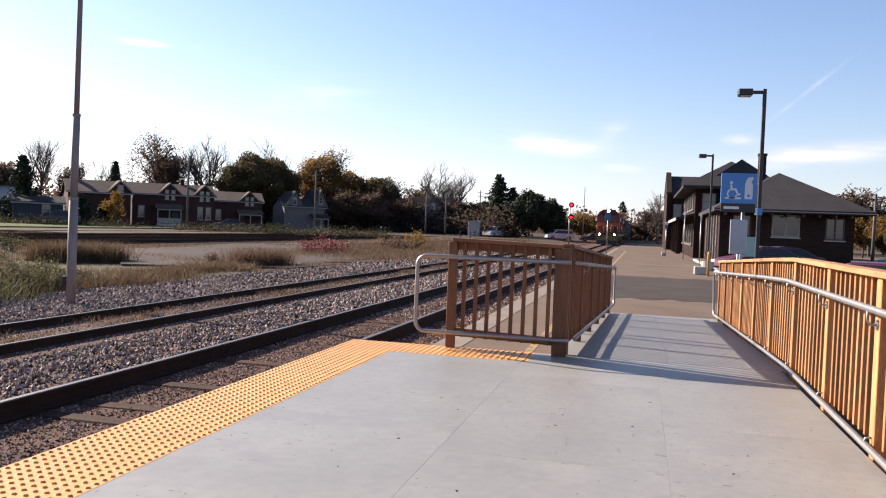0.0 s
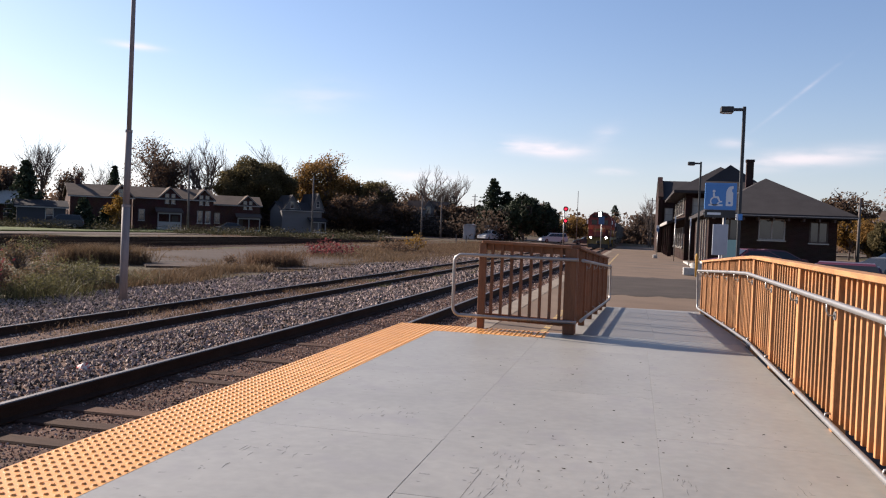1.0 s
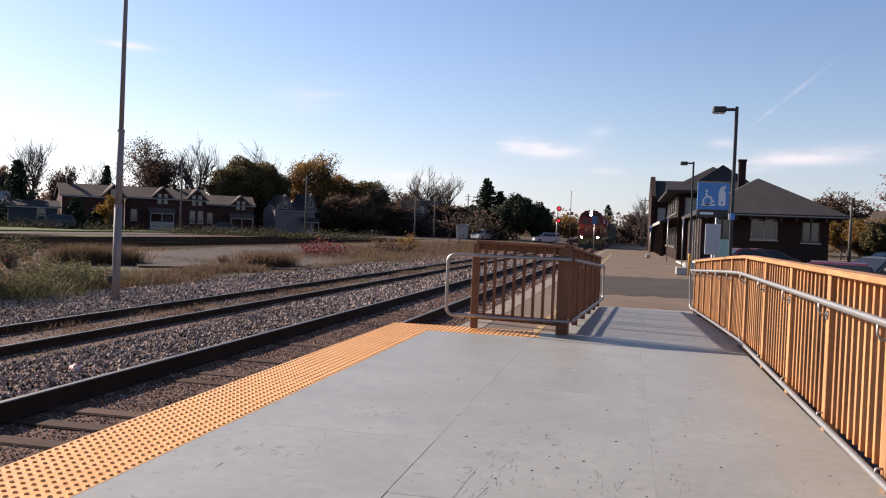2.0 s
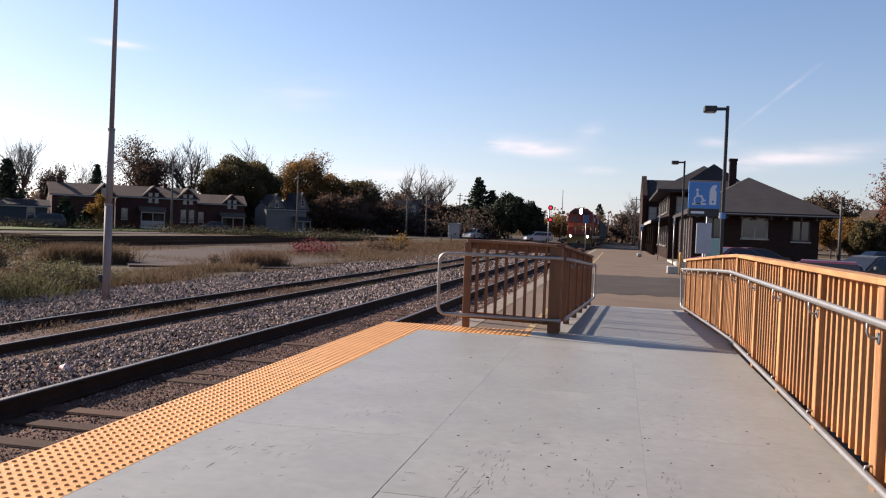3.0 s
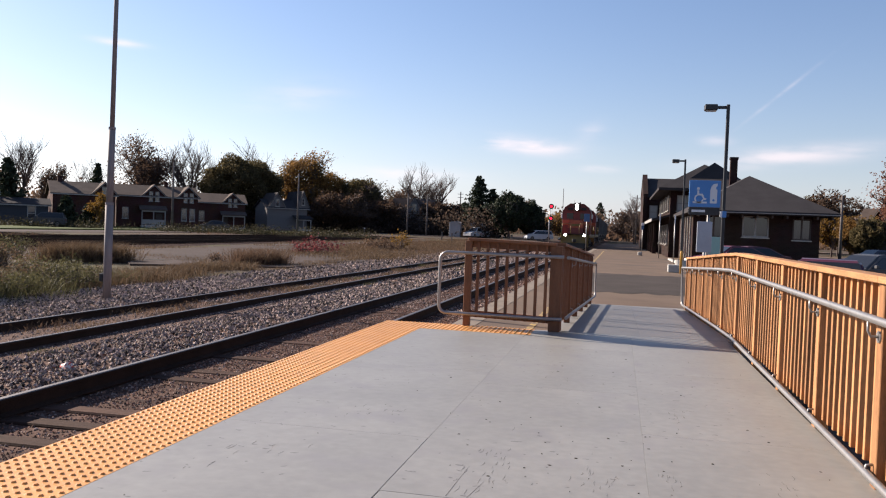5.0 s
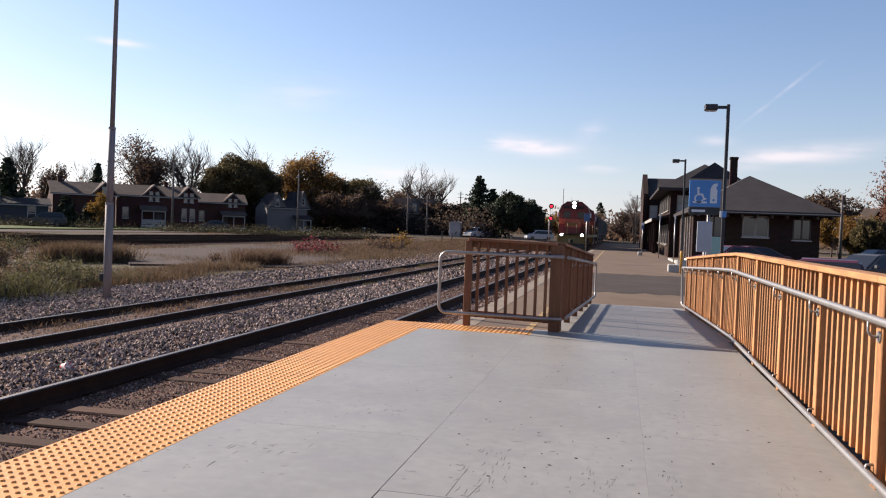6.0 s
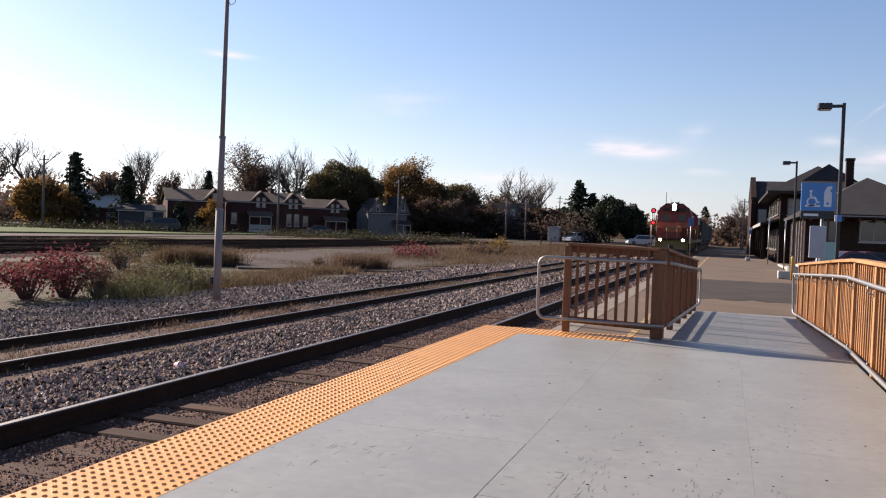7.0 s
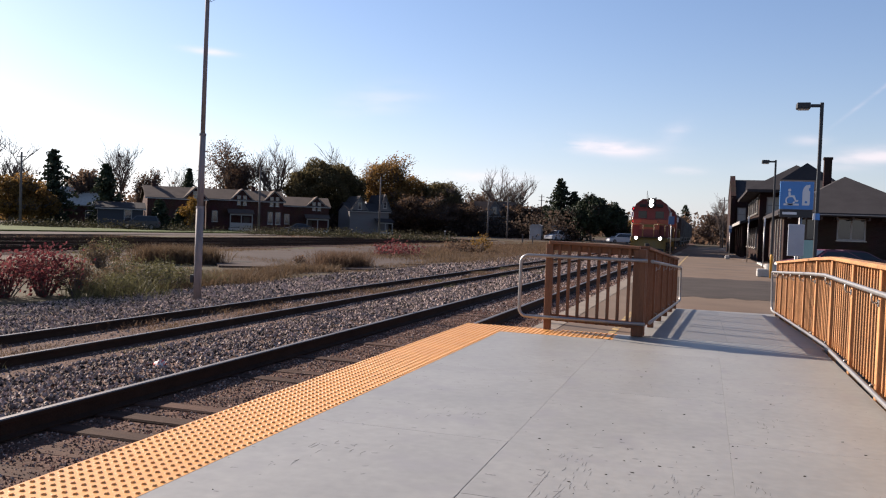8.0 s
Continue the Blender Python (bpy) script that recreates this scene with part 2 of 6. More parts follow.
def share(name, me, parent, m=None):
    """One more object on a mesh that is there already."""
    ob = new(name, me)
    ob.parent = parent
    if m is not None:
        ob.matrix_basis = m
    return ob


def thing(name, label, category, m=None, group="", kind=""):
    ob = tagged(new(name), label, category, group, kind)
    ob.empty_display_size = 0.2
    if m is not None:
        ob.matrix_basis = m
    return ob


def soup(name, verts, faces, material, kind="stuff"):
    me = bpy.data.meshes.new(name)
    me.from_pydata(verts, [], faces)
    me.materials.append(material)
    return me


B = bmesh.new


# ---- ground ----
EARTH = mat("dry_earth_and_gravel", (0.0708, 0.0508, 0.0408), 0.95, vary=0.45, scale=0.12, fine=2.5, bump=0.5, dist=0.05,
            stain=((0.060, 0.052, 0.028), 0.09, 0.46, 0.6))
ASPHALT = mat("worn_asphalt", (0.1321, 0.0968, 0.075), 0.9, vary=0.22, scale=0.5, fine=60, bump=0.3, dist=0.005,
              stain=((0.095, 0.078, 0.068), 0.35, 0.55, 0.7))
LAWN = mat("autumn_lawn", (0.058, 0.075, 0.022), 0.95, vary=0.35, scale=0.3, fine=9, bump=0.6, dist=0.04)
LOT = mat("pale_gravel_lot", (0.0605, 0.0451, 0.0408), 0.95, vary=0.34, scale=0.25, fine=14, bump=0.4, dist=0.02,
          stain=((0.052, 0.039, 0.034), 0.12, 0.5, 0.68))
LOTZ = -0.55    # the car park
LOW = -0.72     # the yard's ground; the deck's top is zero
ROADZ = -0.30   # the low platform beyond the ramp


def ground_height(x, y):
    """Flat yard with two low ballast banks under the tracks."""
    z = LOW
    for cx, top, half in ((-4.6, -0.588, 2.1), (-9.24, -0.775, 1.7)):
        d = abs(x - cx)
        z = max(z, min(top, top - (d - half) * 0.5))
    away = math.hypot(x, y)
    far = max(0.0, away - 60) + max(0.0, away - 100) * 6.0 * min(1.0, max(0.0, (-11 - x) / 4))
    return z + 0.05 * noise.noise(Vector((x * 0.23, y * 0.23, 0))) * (1 if x < -11 else 0.3) + far * 0.0012


bm = B()
xs = [-2500, -900, -400, -200, -140, -100] + [-80 + 2 * i for i in range(24)] + [-32 + 0.5 * i for i in range(60)] + [-2, 0, 4, 10, 20, 40, 70, 110, 170, 300, 800, 2500]
ys = [-2500, -600, -150, -60, -20] + [-10 + 1.0 * i for i in range(70)] + [62 + 5 * i for i in range(24)] + [190, 220, 280, 400, 800, 2500]
grid = [[bm.verts.new((x, y, ground_height(x, y))) for x in xs] for y in ys]
for j in range(len(ys) - 1):
    for i in range(len(xs) - 1):
        f = bm.faces.new((grid[j][i], grid[j][i + 1], grid[j + 1][i + 1], grid[j + 1][i]))
        f.smooth, f.material_index = True, int(-12.6 < xs[i] < -2.6)
tagged(link("ground", bm, [EARTH, BED]), "dry brown earth and gravel of the rail yard", "ground", kind="structure")

bm = B()
loft(bm, [(-2.62, 10.76), (3.45, 10.76), (3.45, 142.9), (-2.62, 142.9)], "z", -0.95, ROADZ)
tagged(link("pavement", bm, ASPHALT), "worn grey asphalt of the low platform", "pavement", kind="structure")
bm = loft(B(), [(3.46, -20), (24, -20), (46, 30), (46, 112), (3.46, 112)], "z", -0.95, -0.55)
tagged(link("car_park", bm, ASPHALT), "worn dark asphalt of the car park", "pavement", kind="structure")
bm = box(B(), -1.42, -1.31, 10.9, 78, ROADZ - 0.1, ROADZ + 0.004)
tagged(link("edge_line", bm, mat("worn_yellow_line", (0.33, 0.23, 0.10), 0.8, vary=0.3, scale=3, fine=40, bump=0.1, stain=((0.16, 0.125, 0.10), 4.0, 0.45, 0.6))), "worn yellow line painted along the platform edge", "line", kind="structure")
bm = box(B(), -2.64, -2.25, 10.9, 90, -0.95, ROADZ + 0.006)
tagged(link("platform_coping", bm, mat("pale_concrete_coping", (0.192, 0.16, 0.132), 0.85, vary=0.2, scale=2, fine=30, bump=0.3)), "pale concrete edge of the low platform", "pavement", kind="structure")
# darker sheet just above the platform's asphalt, with uneven ends
wob = random.Random(8)
rim = [(-1.2 + 4.5 * k / 14, 22.8 + wob.uniform(-0.35, 0.35)) for k in range(15)] + [(3.3 - 4.4 * k / 14, 33.6 + wob.uniform(-0.3, 0.3)) for k in range(15)]
bm = loft(B(), rim, "z", -0.6, ROADZ + 0.004)
tagged(link("asphalt_patch", bm, mat("dark_asphalt_patch", (0.0558, 0.0459, 0.0405), 0.85, vary=0.35, scale=0.7, fine=50, bump=0.3, dist=0.005)), "darker patch in the asphalt", "pavement", kind="structure")
bm = loft(B(), [(-70, -0.95), (-70, -0.16), (-16, -0.24), (-8, -0.415), (46, -0.415), (46, -0.95)], "y", 143, 150)
tagged(link("crossing_road", bm, ASPHALT), "asphalt road crossing the tracks", "road", kind="structure")


def patch(name, pts, z, material, label, wob=0.6, seed=1):
    """A low uneven-edged sheet lying on the yard."""
    rnd = random.Random(seed)
    out = []
    for (ax, ay), (bx, by) in zip(pts, pts[1:] + pts[:1]):
        n = max(2, int(math.hypot(bx - ax, by - ay) / 2.0))
        for k in range(n):
            out.append((ax + (bx - ax) * k / n + rnd.uniform(-wob, wob), ay + (by - ay) * k / n + rnd.uniform(-wob, wob)))
    bm = loft(B(), out, "z", z - 0.3, z)
    return tagged(link(name, bm, material), label, name.split("_")[0], kind="structure")


# ---- tracks ----
def rail_mesh(y0, y1, head):
    prof = [(-0.07, 0), (0.07, 0), (0.07, 0.012), (0.012, 0.035), (0.009, 0.125), (0.036, 0.135), (0.036, 0.163),
            (0.028, 0.172), (-0.028, 0.172), (-0.036, 0.163), (-0.036, 0.135), (-0.009, 0.125), (-0.012, 0.035), (-0.07, 0.012)]
    bm = loft(B(), prof, "y", y0, y1)
    for f in bm.faces:
        c = f.calc_center_median()
        if c.z > 0.16 and abs(f.normal.y) < 0.5:
            f.material_index = 1
    return link("rail", bm, [RAIL_RUST, head])


def track(cx, top, y0, y1, label, head, near, seed, gauge=1.507):
    rnd = random.Random(seed)
    t = thing("railway_track", label, "railway track", group="station tracks", kind="structure")
    first = rail_mesh(y0, y1, head)
    for k, s in enumerate((-1, 1)):
        r = first if k == 0 else share("rail", first.data, t)
        r.parent = t
        r.matrix_basis = pose(cx + s * gauge / 2, 0, top - 0.172)
    proto = None
    y = near[0]
    while y < near[1]:
        if proto is None:
            proto = part("sleeper", box(B(), -1.28, 1.28, -0.11, 0.11, -0.16, 0.0, 0.015), SLEEPER, t)
            s = proto
        else:
            s = share("sleeper", proto.data, t)
        s.matrix_basis = pose(cx + rnd.uniform(-0.08, 0.08), y, top - 0.168 + rnd.uniform(-0.030, 0.0), 0, 0, rnd.uniform(-1.5, 1.5))
        y += 0.56 + rnd.uniform(-0.03, 0.03)
    bm = B()
    while y < y1:
        box(bm, cx - 1.28, cx + 1.28, y - 0.11, y + 0.11, top - 0.34, top - 0.18)
        y += 0.56
    tagged(part("sleepers_far", bm, SLEEPER, t), kind="stuff")
    return t


track(-4.62, -0.40, -12, 300, "railway track with polished rails on dark sleepers", RAIL_TOP, (-1, 60), 3)
track(-9.24, -0.585, -12, 200, "weedy second railway track with dull rails", RAIL_DULL, (1, 50), 4)


def scatter_stones(count, xr, yr, size, seed, falloff, material=STONE):
    """Loose crushed stones lying on the ballast."""
    rng = np.random.default_rng(seed)
    y = yr[0] + (yr[1] - yr[0]) * rng.random(count) ** falloff
    x = rng.uniform(*xr, count)
    octa = np.array([(1, 0, 0), (0, 1, 0), (-1, 0, 0), (0, -1, 0), (0, 0, 1), (0, 0, -1)], float)
    tris = np.array([(0, 1, 4), (1, 2, 4), (2, 3, 4), (3, 0, 4), (1, 0, 5), (2, 1, 5), (3, 2, 5), (0, 3, 5)])
    keep = np.ones(count, bool)
    for rx in (-4.62 - 0.7535, -4.62 + 0.7535, -9.24 - 0.7535, -9.24 + 0.7535):
        keep &= abs(x - rx) > 0.09
    x, y = x[keep], y[keep]
    n = len(x)
    sz = size * rng.uniform(0.55, 1.35, n) * (1 + y / 60)
    z = np.array([ground_height(a, b) for a, b in zip(x, y)]) + sz * 0.35
    inside = (abs(x + 4.62) < 1.3) | (abs(x + 9.24) < 1.3)
    z = np.where(inside, z - 0.012, z)
    sz = np.where(inside, sz * 0.55, sz)
    v = octa[None] * (sz[:, None, None] * rng.uniform(0.5, 1.1, (n, 6, 3))) + rng.normal(0, 0.12, (n, 6, 3)) * sz[:, None, None]
    a = rng.uniform(0, 6.28, n)
    c, s = np.cos(a)[:, None], np.sin(a)[:, None]
    v = np.stack([v[..., 0] * c - v[..., 1] * s, v[..., 0] * s + v[..., 1] * c, v[..., 2] * 0.95], -1)
    v += np.stack([x, y, z], -1)[:, None]
    faces = (tris[None] + 6 * np.arange(n)[:, None, None]).reshape(-1, 3)
    return soup("ballast_stones", v.reshape(-1, 3).tolist(), faces.tolist(), material)


tagged(new("ballast_stones", scatter_stones(92000, (-13.9, -3.0), (2.5, 26), 0.025, 1, 1.5)), "loose grey crushed stone ballast beside the rails", "ballast", kind="stuff")
tagged(new("ballast_stones", scatter_stones(36000, (-13.7, -2.7), (18, 75), 0.036, 2, 1.5)), "loose grey crushed stone ballast along the tracks", "ballast", kind="stuff")
tagged(new("ballast_stones", scatter_stones(56000, (-5.32, -3.1), (2.2, 32), 0.024, 7, 1.4, DIRT_STONE)), "small dark stones and chips between the rails", "ballast", kind="stuff")

tagged(new("ballast_stones", scatter_stones(16000, (-12.6, -3.0), (-5, 2.6), 0.036, 9, 1.0)), "loose grey crushed stone ballast beside the deck", "ballast", kind="stuff")

# ---- raised deck ----
DECK_END, LEFT_EDGE, STRIP, EDGE_R = 10.70, -3.03, -2.42, 1.372
bm = box(B(), LEFT_EDGE + 0.03, EDGE_R - 0.01, -6, DECK_END - 0.02, -0.8, -0.05)
deck = tagged(link("platform_deck", bm, DECK_EDGE), "raised grey-painted platform deck of plywood panels", "platform", kind="structure")


def slab(name, x0, x1, y0, y1, z0, z1, material, parent, label="", bevel=0.0016):
    return part(name, box(B(), x0, x1, y0, y1, z0, z1, bevel), material, parent, label)


# plywood panels by columns; most joints are filled with paint, the first long one has cracked open
columns = [(STRIP - 0.004, -1.085, (2.41, 4.85, 7.29)), (-1.085, 0.195, (1.36, 3.80, 6.74, 9.18)), (0.195, EDGE_R, (2.98, 5.42, 7.86))]
for x0, x1, cuts in columns:
    edge = [-6, *cuts, DECK_END if x0 > -2 else 10.09]
    for a, b in zip(edge, edge[1:]):
        opened = a < 3.0 and x0 < -1
        g = 0.0024 if opened else 0.0004
        slab("deck_panel", x0 + g, x1 - g, a + (0.0018 if abs(a - 3.80) < 0.01 else 0.0004), b - (0.0018 if abs(b - 3.80) < 0.01 else 0.0004), -0.046, 0.0, DECK, deck, "", 0.0016 if opened else 0.0005)
slab("deck_panel", STRIP + 0.01, -1.09, 10.10, DECK_END, -0.046, -0.008, DECK, deck)

# dark flakes of dirt and leaf on the paint, and cracked grain where the veneer has split
CHIP = mat("dark_leaf_dirt", (0.030, 0.024, 0.022), 0.9, vary=0.4, scale=60, bump=0.1)
CRACK = mat("split_veneer", (0.150, 0.142, 0.132), 0.9, vary=0.3, scale=60, bump=0.1)
rnd = random.Random(31)
bm = B()
for k in range(80):
    x, y = (rnd.gauss(-0.15, 0.45), rnd.gauss(4.6, 0.8)) if k < 45 else (rnd.uniform(-2.3, 1.25), rnd.uniform(2.8, 10.3))
    if not (-2.38 < x < 1.3 and 2.5 < y < 10.4):
        continue
    r = rnd.choice((0.004, 0.005, 0.007, 0.010)) * rnd.uniform(0.7, 1.3)
    turn, flatness = rnd.uniform(0, 6.28), rnd.uniform(0.3, 0.8)
    loft(bm, [(x + r * (math.cos(turn) * math.cos(q) - flatness * math.sin(turn) * math.sin(q)), y + r * (math.sin(turn) * math.cos(q) + flatness * math.cos(turn) * math.sin(q))) for q in (0, 1.3, 2.4, 3.5, 4.9)], "z", 0.0003, 0.0022)
tagged(link("dirt_flakes", bm, CHIP), "small dark flakes of dirt and leaf on the deck", "dirt", kind="stuff")
bm = B()
for cx, cy, wx, wy, n in ((-0.62, 4.35, 0.10, 0.28, 34), (-0.10, 4.25, 0.07, 0.22, 18), (0.32, 4.4, 0.05, 0.15, 12), (0.45, 6.0, 0.05, 0.16, 12), (-2.0, 4.2, 0.10, 0.2, 12), (-1.6, 5.3, 0.12, 0.3, 12), (0.9, 4.6, 0.10, 0.12, 9), (-0.3, 7.4, 0.2, 0.3, 9)):
    for k in range(n):
        x, y, h = rnd.gauss(cx, wx), rnd.gauss(cy, wy), rnd.uniform(0.015, 0.055)
        lean, w = rnd.gauss(0, 0.008), rnd.uniform(0.0006, 0.0014)
        loft(bm, [(x - w, y), (x + lean, y - h), (x + w, y), (x + lean * 0.4, y + h)], "z", 0.0002, 0.0010)
for a, b in (((-0.76, 3.82), (-0.74, 4.35)), ((-0.66, 3.82), (-0.62, 4.1))):
    loft(bm, [(a[0] - 0.0016, a[1]), (a[0] + 0.0016, a[1]), b], "z", 0.0002, 0.0010)
tagged(link("veneer_cracks", bm, CRACK), "fine splits along the grain of the painted plywood", "cracks", kind="stuff")


def tactile(w, d, step=0.0595):
    bm = box(B(), 0, w, 0, d, -0.02, 0.0012, 0.0008)
    nx, ny = int(w / step), int(d / step)
    for i in range(nx):
        for j in range(ny):
            bmesh.ops.create_cone(bm, cap_ends=True, segments=8, radius1=0.0155, radius2=0.0085, depth=0.0085,
                                  matrix=Matrix.Translation((w * (i + 0.5) / nx, d * (j + 0.5) / ny, 0.0052)))
    return bm


tile = part("tactile_tile", tactile(0.6094, 0.6094), TACTILE, deck, "yellow tactile tile with raised domes")
tile.matrix_basis = pose(LEFT_EDGE + 0.003, 10.09 - 0.61, 0)
for k in range(1, 22):
    share("tactile_tile", tile.data, deck, pose(LEFT_EDGE + 0.003, 10.09 - 0.61 * (k + 1), 0))
for k in range(4):
    if k < 3:
        share("tactile_tile", tile.data, deck, pose(LEFT_EDGE + 0.003 + 0.61 * k, 10.093, 0))
half = part("tactile_tile", tactile(0.17, 0.6094), TACTILE, deck)
half.matrix_basis = pose(LEFT_EDGE + 0.003 + 1.83, 10.093, 0)

# ---- ramp ----
RAMP_END, RAMP_Z = 18.6, -0.285
CONCRETE_R = mat("grey_ramp_paint", (0.1885, 0.1822, 0.1759), 0.55, vary=0.1, scale=1.5, fine=30, bump=0.15, spread=0.03)
bm = B()
loft(bm, [(DECK_END + 0.004, -0.8), (DECK_END + 0.004, -0.05), (RAMP_END, RAMP_Z - 0.05), (RAMP_END, -0.8)], "x", -0.80, 1.41)
ramp = tagged(link("ramp", bm, DECK_EDGE), "grey-painted ramp sloping down to the low platform", "ramp", kind="structure")
for k in range(4):
    ya, yb = DECK_END + 0.01 + k * 1.97, DECK_END + 0.006 + (k + 1) * 1.97
    za, zb = [RAMP_Z * (y - DECK_END) / (RAMP_END - DECK_END) for y in (ya, yb)]
    for x0, x1 in ((-0.8, 0.31), (0.312, 1.42)):
        part("ramp_panel", loft(B(), [(ya, za - 0.046), (ya, za), (yb, zb), (yb, zb - 0.046)], "x", x0, x1), CONCRETE_R, ramp)


# ---- fences ----
def deck_z(y):
    return 0.0 if y <= DECK_END else max(RAMP_Z, RAMP_Z * (y - DECK_END) / (RAMP_END - DECK_END))


def fence(name, label, posts, inner, step=0.145, fat=(), wood=None, long=None, drop=0.0, rise=(0.0,)):
    """Timber guard through the posts' (x, y); inner: the side on which the pipe rails run."""
    f = thing(name, label, "fence")
    wood, long = wood or WOOD, long or WOOD_LONG
    pts = [Vector((x, y, deck_z(y))) for x, y in posts]
    lift = [rise[0] + (rise[-1] - rise[0]) * i / max(1, len(posts) - 1) for i in range(len(posts))]
    for i, p in enumerate(pts):
        w = 0.089 if i not in fat else 0.15
        part("post", box(B(), p.x - w / 2, p.x + w / 2, p.y - 0.045, p.y + 0.045, p.z + 0.004 - drop, p.z + 1.075 + lift[i], 0.004), wood, f)
    raised = [p + Vector((0, 0, h)) for p, h in zip(pts, lift)]
    for a, b in zip(raised, raised[1:]):
        d = (b - a).normalized()
        up = Vector((0, 0, 1))
        back = Vector((inner[0], inner[1], 0)) * -0.0385
        part("top_rail", beam(B(), a + up * 1.035 + d * 0.046 + back, b + up * 1.035 - d * 0.046 + back, 0.038, 0.085), long, f)
        part("cap_board", beam(B(), a + up * 1.096 - d * 0.002, b + up * 1.096 - d * 0.001, 0.14, 0.038), long, f)
        part("bottom_rail", beam(B(), a + up * 0.115 + d * 0.046 + back, b + up * 0.115 - d * 0.046 + back, 0.038, 0.085), long, f)
        n = max(1, round((b - a).length / step) - 1)
        for k in range(1, n + 1):
            c = a + (b - a) * k / (n + 1)
            off = Vector((0, 0, 0))
            part("baluster", box(B(), c.x + off.x - 0.019, c.x + off.x + 0.019, c.y + off.y - 0.019, c.y + off.y + 0.019, c.z + 0.074, c.z + 1.074, 0.002), wood, f)
    return f


def arc_loop(a, b, d, r=0.10, n=5):
    """Points of a rounded end between the high point a and the low point b, bulging by d."""
    a, b, d = Vector(a), Vector(b), Vector(d)
    up = (a - b).normalized()
    dn = d.normalized()
    out = [a]
    for k in range(n + 1):
        t = math.pi / 2 * k / n
        out.append(a + d - dn * r - up * r + dn * r * math.sin(t) + up * r * math.cos(t))
    for k in range(n + 1):
        t = math.pi / 2 * k / n
        out.append(b + d - dn * r + up * r + dn * r * math.cos(t) - up * r * math.sin(t))
    return out + [b]


def brackets(f, posts, inner, hi, lo=0.075):
    for x, y in posts:
        z = deck_z(y)
        q = Vector((x + inner[0] * 0.048, y + inner[1] * 0.048, z))
        o = Vector((*inner, 0))
        part("bracket", tube(tube(B(), [q + Vector((0, 0, hi - 0.10)), q + o * 0.04 + Vector((0, 0, hi - 0.10)), q + o * 0.055 + Vector((0, 0, hi - 0.07)), q + o * 0.055 + Vector((0, 0, hi - 0.01))], 0.008, 6),
                             [q + o * -0.01 + Vector((0, 0, hi - 0.10)), q + o * 0.006 + Vector((0, 0, hi - 0.10))], 0.032, 10), GALV, f)
        part("bracket", tube(B(), [q + Vector((0, 0, lo + 0.045)), q + o * 0.03 + Vector((0, 0, lo + 0.04)), q + o * 0.035 + Vector((0, 0, lo + 0.01))], 0.008, 6), GALV, f)


HI, LO, OUT = 0.895, 0.075, 0.105
HI_LEFT, LO_LEFT = 0.955, 0.17
right_posts = [(1.355 + 0.0095 * y, y) for y in (-2.42, -1.0, 0.42, 1.84, 3.26, 4.68, 6.10, 7.53, 8.97, 10.48)]
right_ramp = [(1.462, 11.93), (1.468, 13.37), (1.473, 14.80), (1.477, 16.15), (1.48, 17.28), (1.482, 18.40)]
fr = fence("timber_fence", "cedar-stained timber guard fence along the deck and ramp", right_posts + right_ramp, (-1, 0), drop=0.22)
brackets(fr, right_posts + right_ramp, (-1, 0), HI)
path_hi = [(x - OUT, y, deck_z(y) + HI) for x, y in right_posts + right_ramp]
path_lo = [(x - OUT + 0.025, y, deck_z(y) + LO) for x, y in right_posts + right_ramp]
part("handrail", tube(B(), path_hi[:-1] + arc_loop(path_hi[-1], path_lo[-1], (0, 0.36, -0.01)) + path_lo[:-1][::-1], 0.022, 12), GALV, fr, "galvanised pipe handrail with a rounded return")

front_posts = [(-1.93, 10.66), (-0.775, 10.60)]
ff = fence("timber_fence", "short darker brown timber guard across the deck end", front_posts, (0, -1), 0.13, (1,), BROWN_WOOD, BROWN_LONG, rise=(0.05, 0.025))
path_hi = [(x, y - OUT, HI_LEFT + 0.01) for x, y in front_posts]
path_lo = [(x, y - OUT, LO_LEFT) for x, y in front_posts]
loop = arc_loop(path_hi[0], path_lo[0], (-0.36, 0.0, 0))
part("handrail", tube(B(), [Vector(path_hi[1]) + Vector((0.1, 0, 0))] + loop + [Vector(path_lo[1]) + Vector((0.1, 0, 0))], 0.022, 12), GALV, ff, "galvanised pipe handrail with a rounded return")

left_ramp = [(-0.74, 10.75), (-0.715, 12.3), (-0.68, 13.85), (-0.65, 15.4), (-0.62, 16.95), (-0.59, 18.40)]
fl = fence("timber_fence", "darker brown timber guard fence down the ramp's track side", left_ramp, (1, 0), 0.145, (), BROWN_WOOD, BROWN_LONG, rise=(0.03, -0.02))
brackets(fl, left_ramp[1:], (1, 0), HI_LEFT, LO_LEFT)
path_hi = [(x + OUT, y, deck_z(y) + HI_LEFT - 0.008 * (y - 10.75)) for x, y in left_ramp]
path_lo = [(x + OUT, y, deck_z(y) + LO_LEFT) for x, y in left_ramp]
part("handrail", tube(B(), path_hi[:-1] + arc_loop(path_hi[-1], path_lo[-1], (0, 0.36, -0.01)) + path_lo[:-1][::-1], 0.022, 12), GALV, fl, "galvanised pipe handrail with a rounded return")


# ---- yard on the far side ----
def polar(bearing, dist, z=LOW):
    """A place by its bearing, counted to the left of the tracks' line, and its distance."""
    return Vector((-dist * math.sin(radians(bearing)), dist * math.cos(radians(bearing)), z))


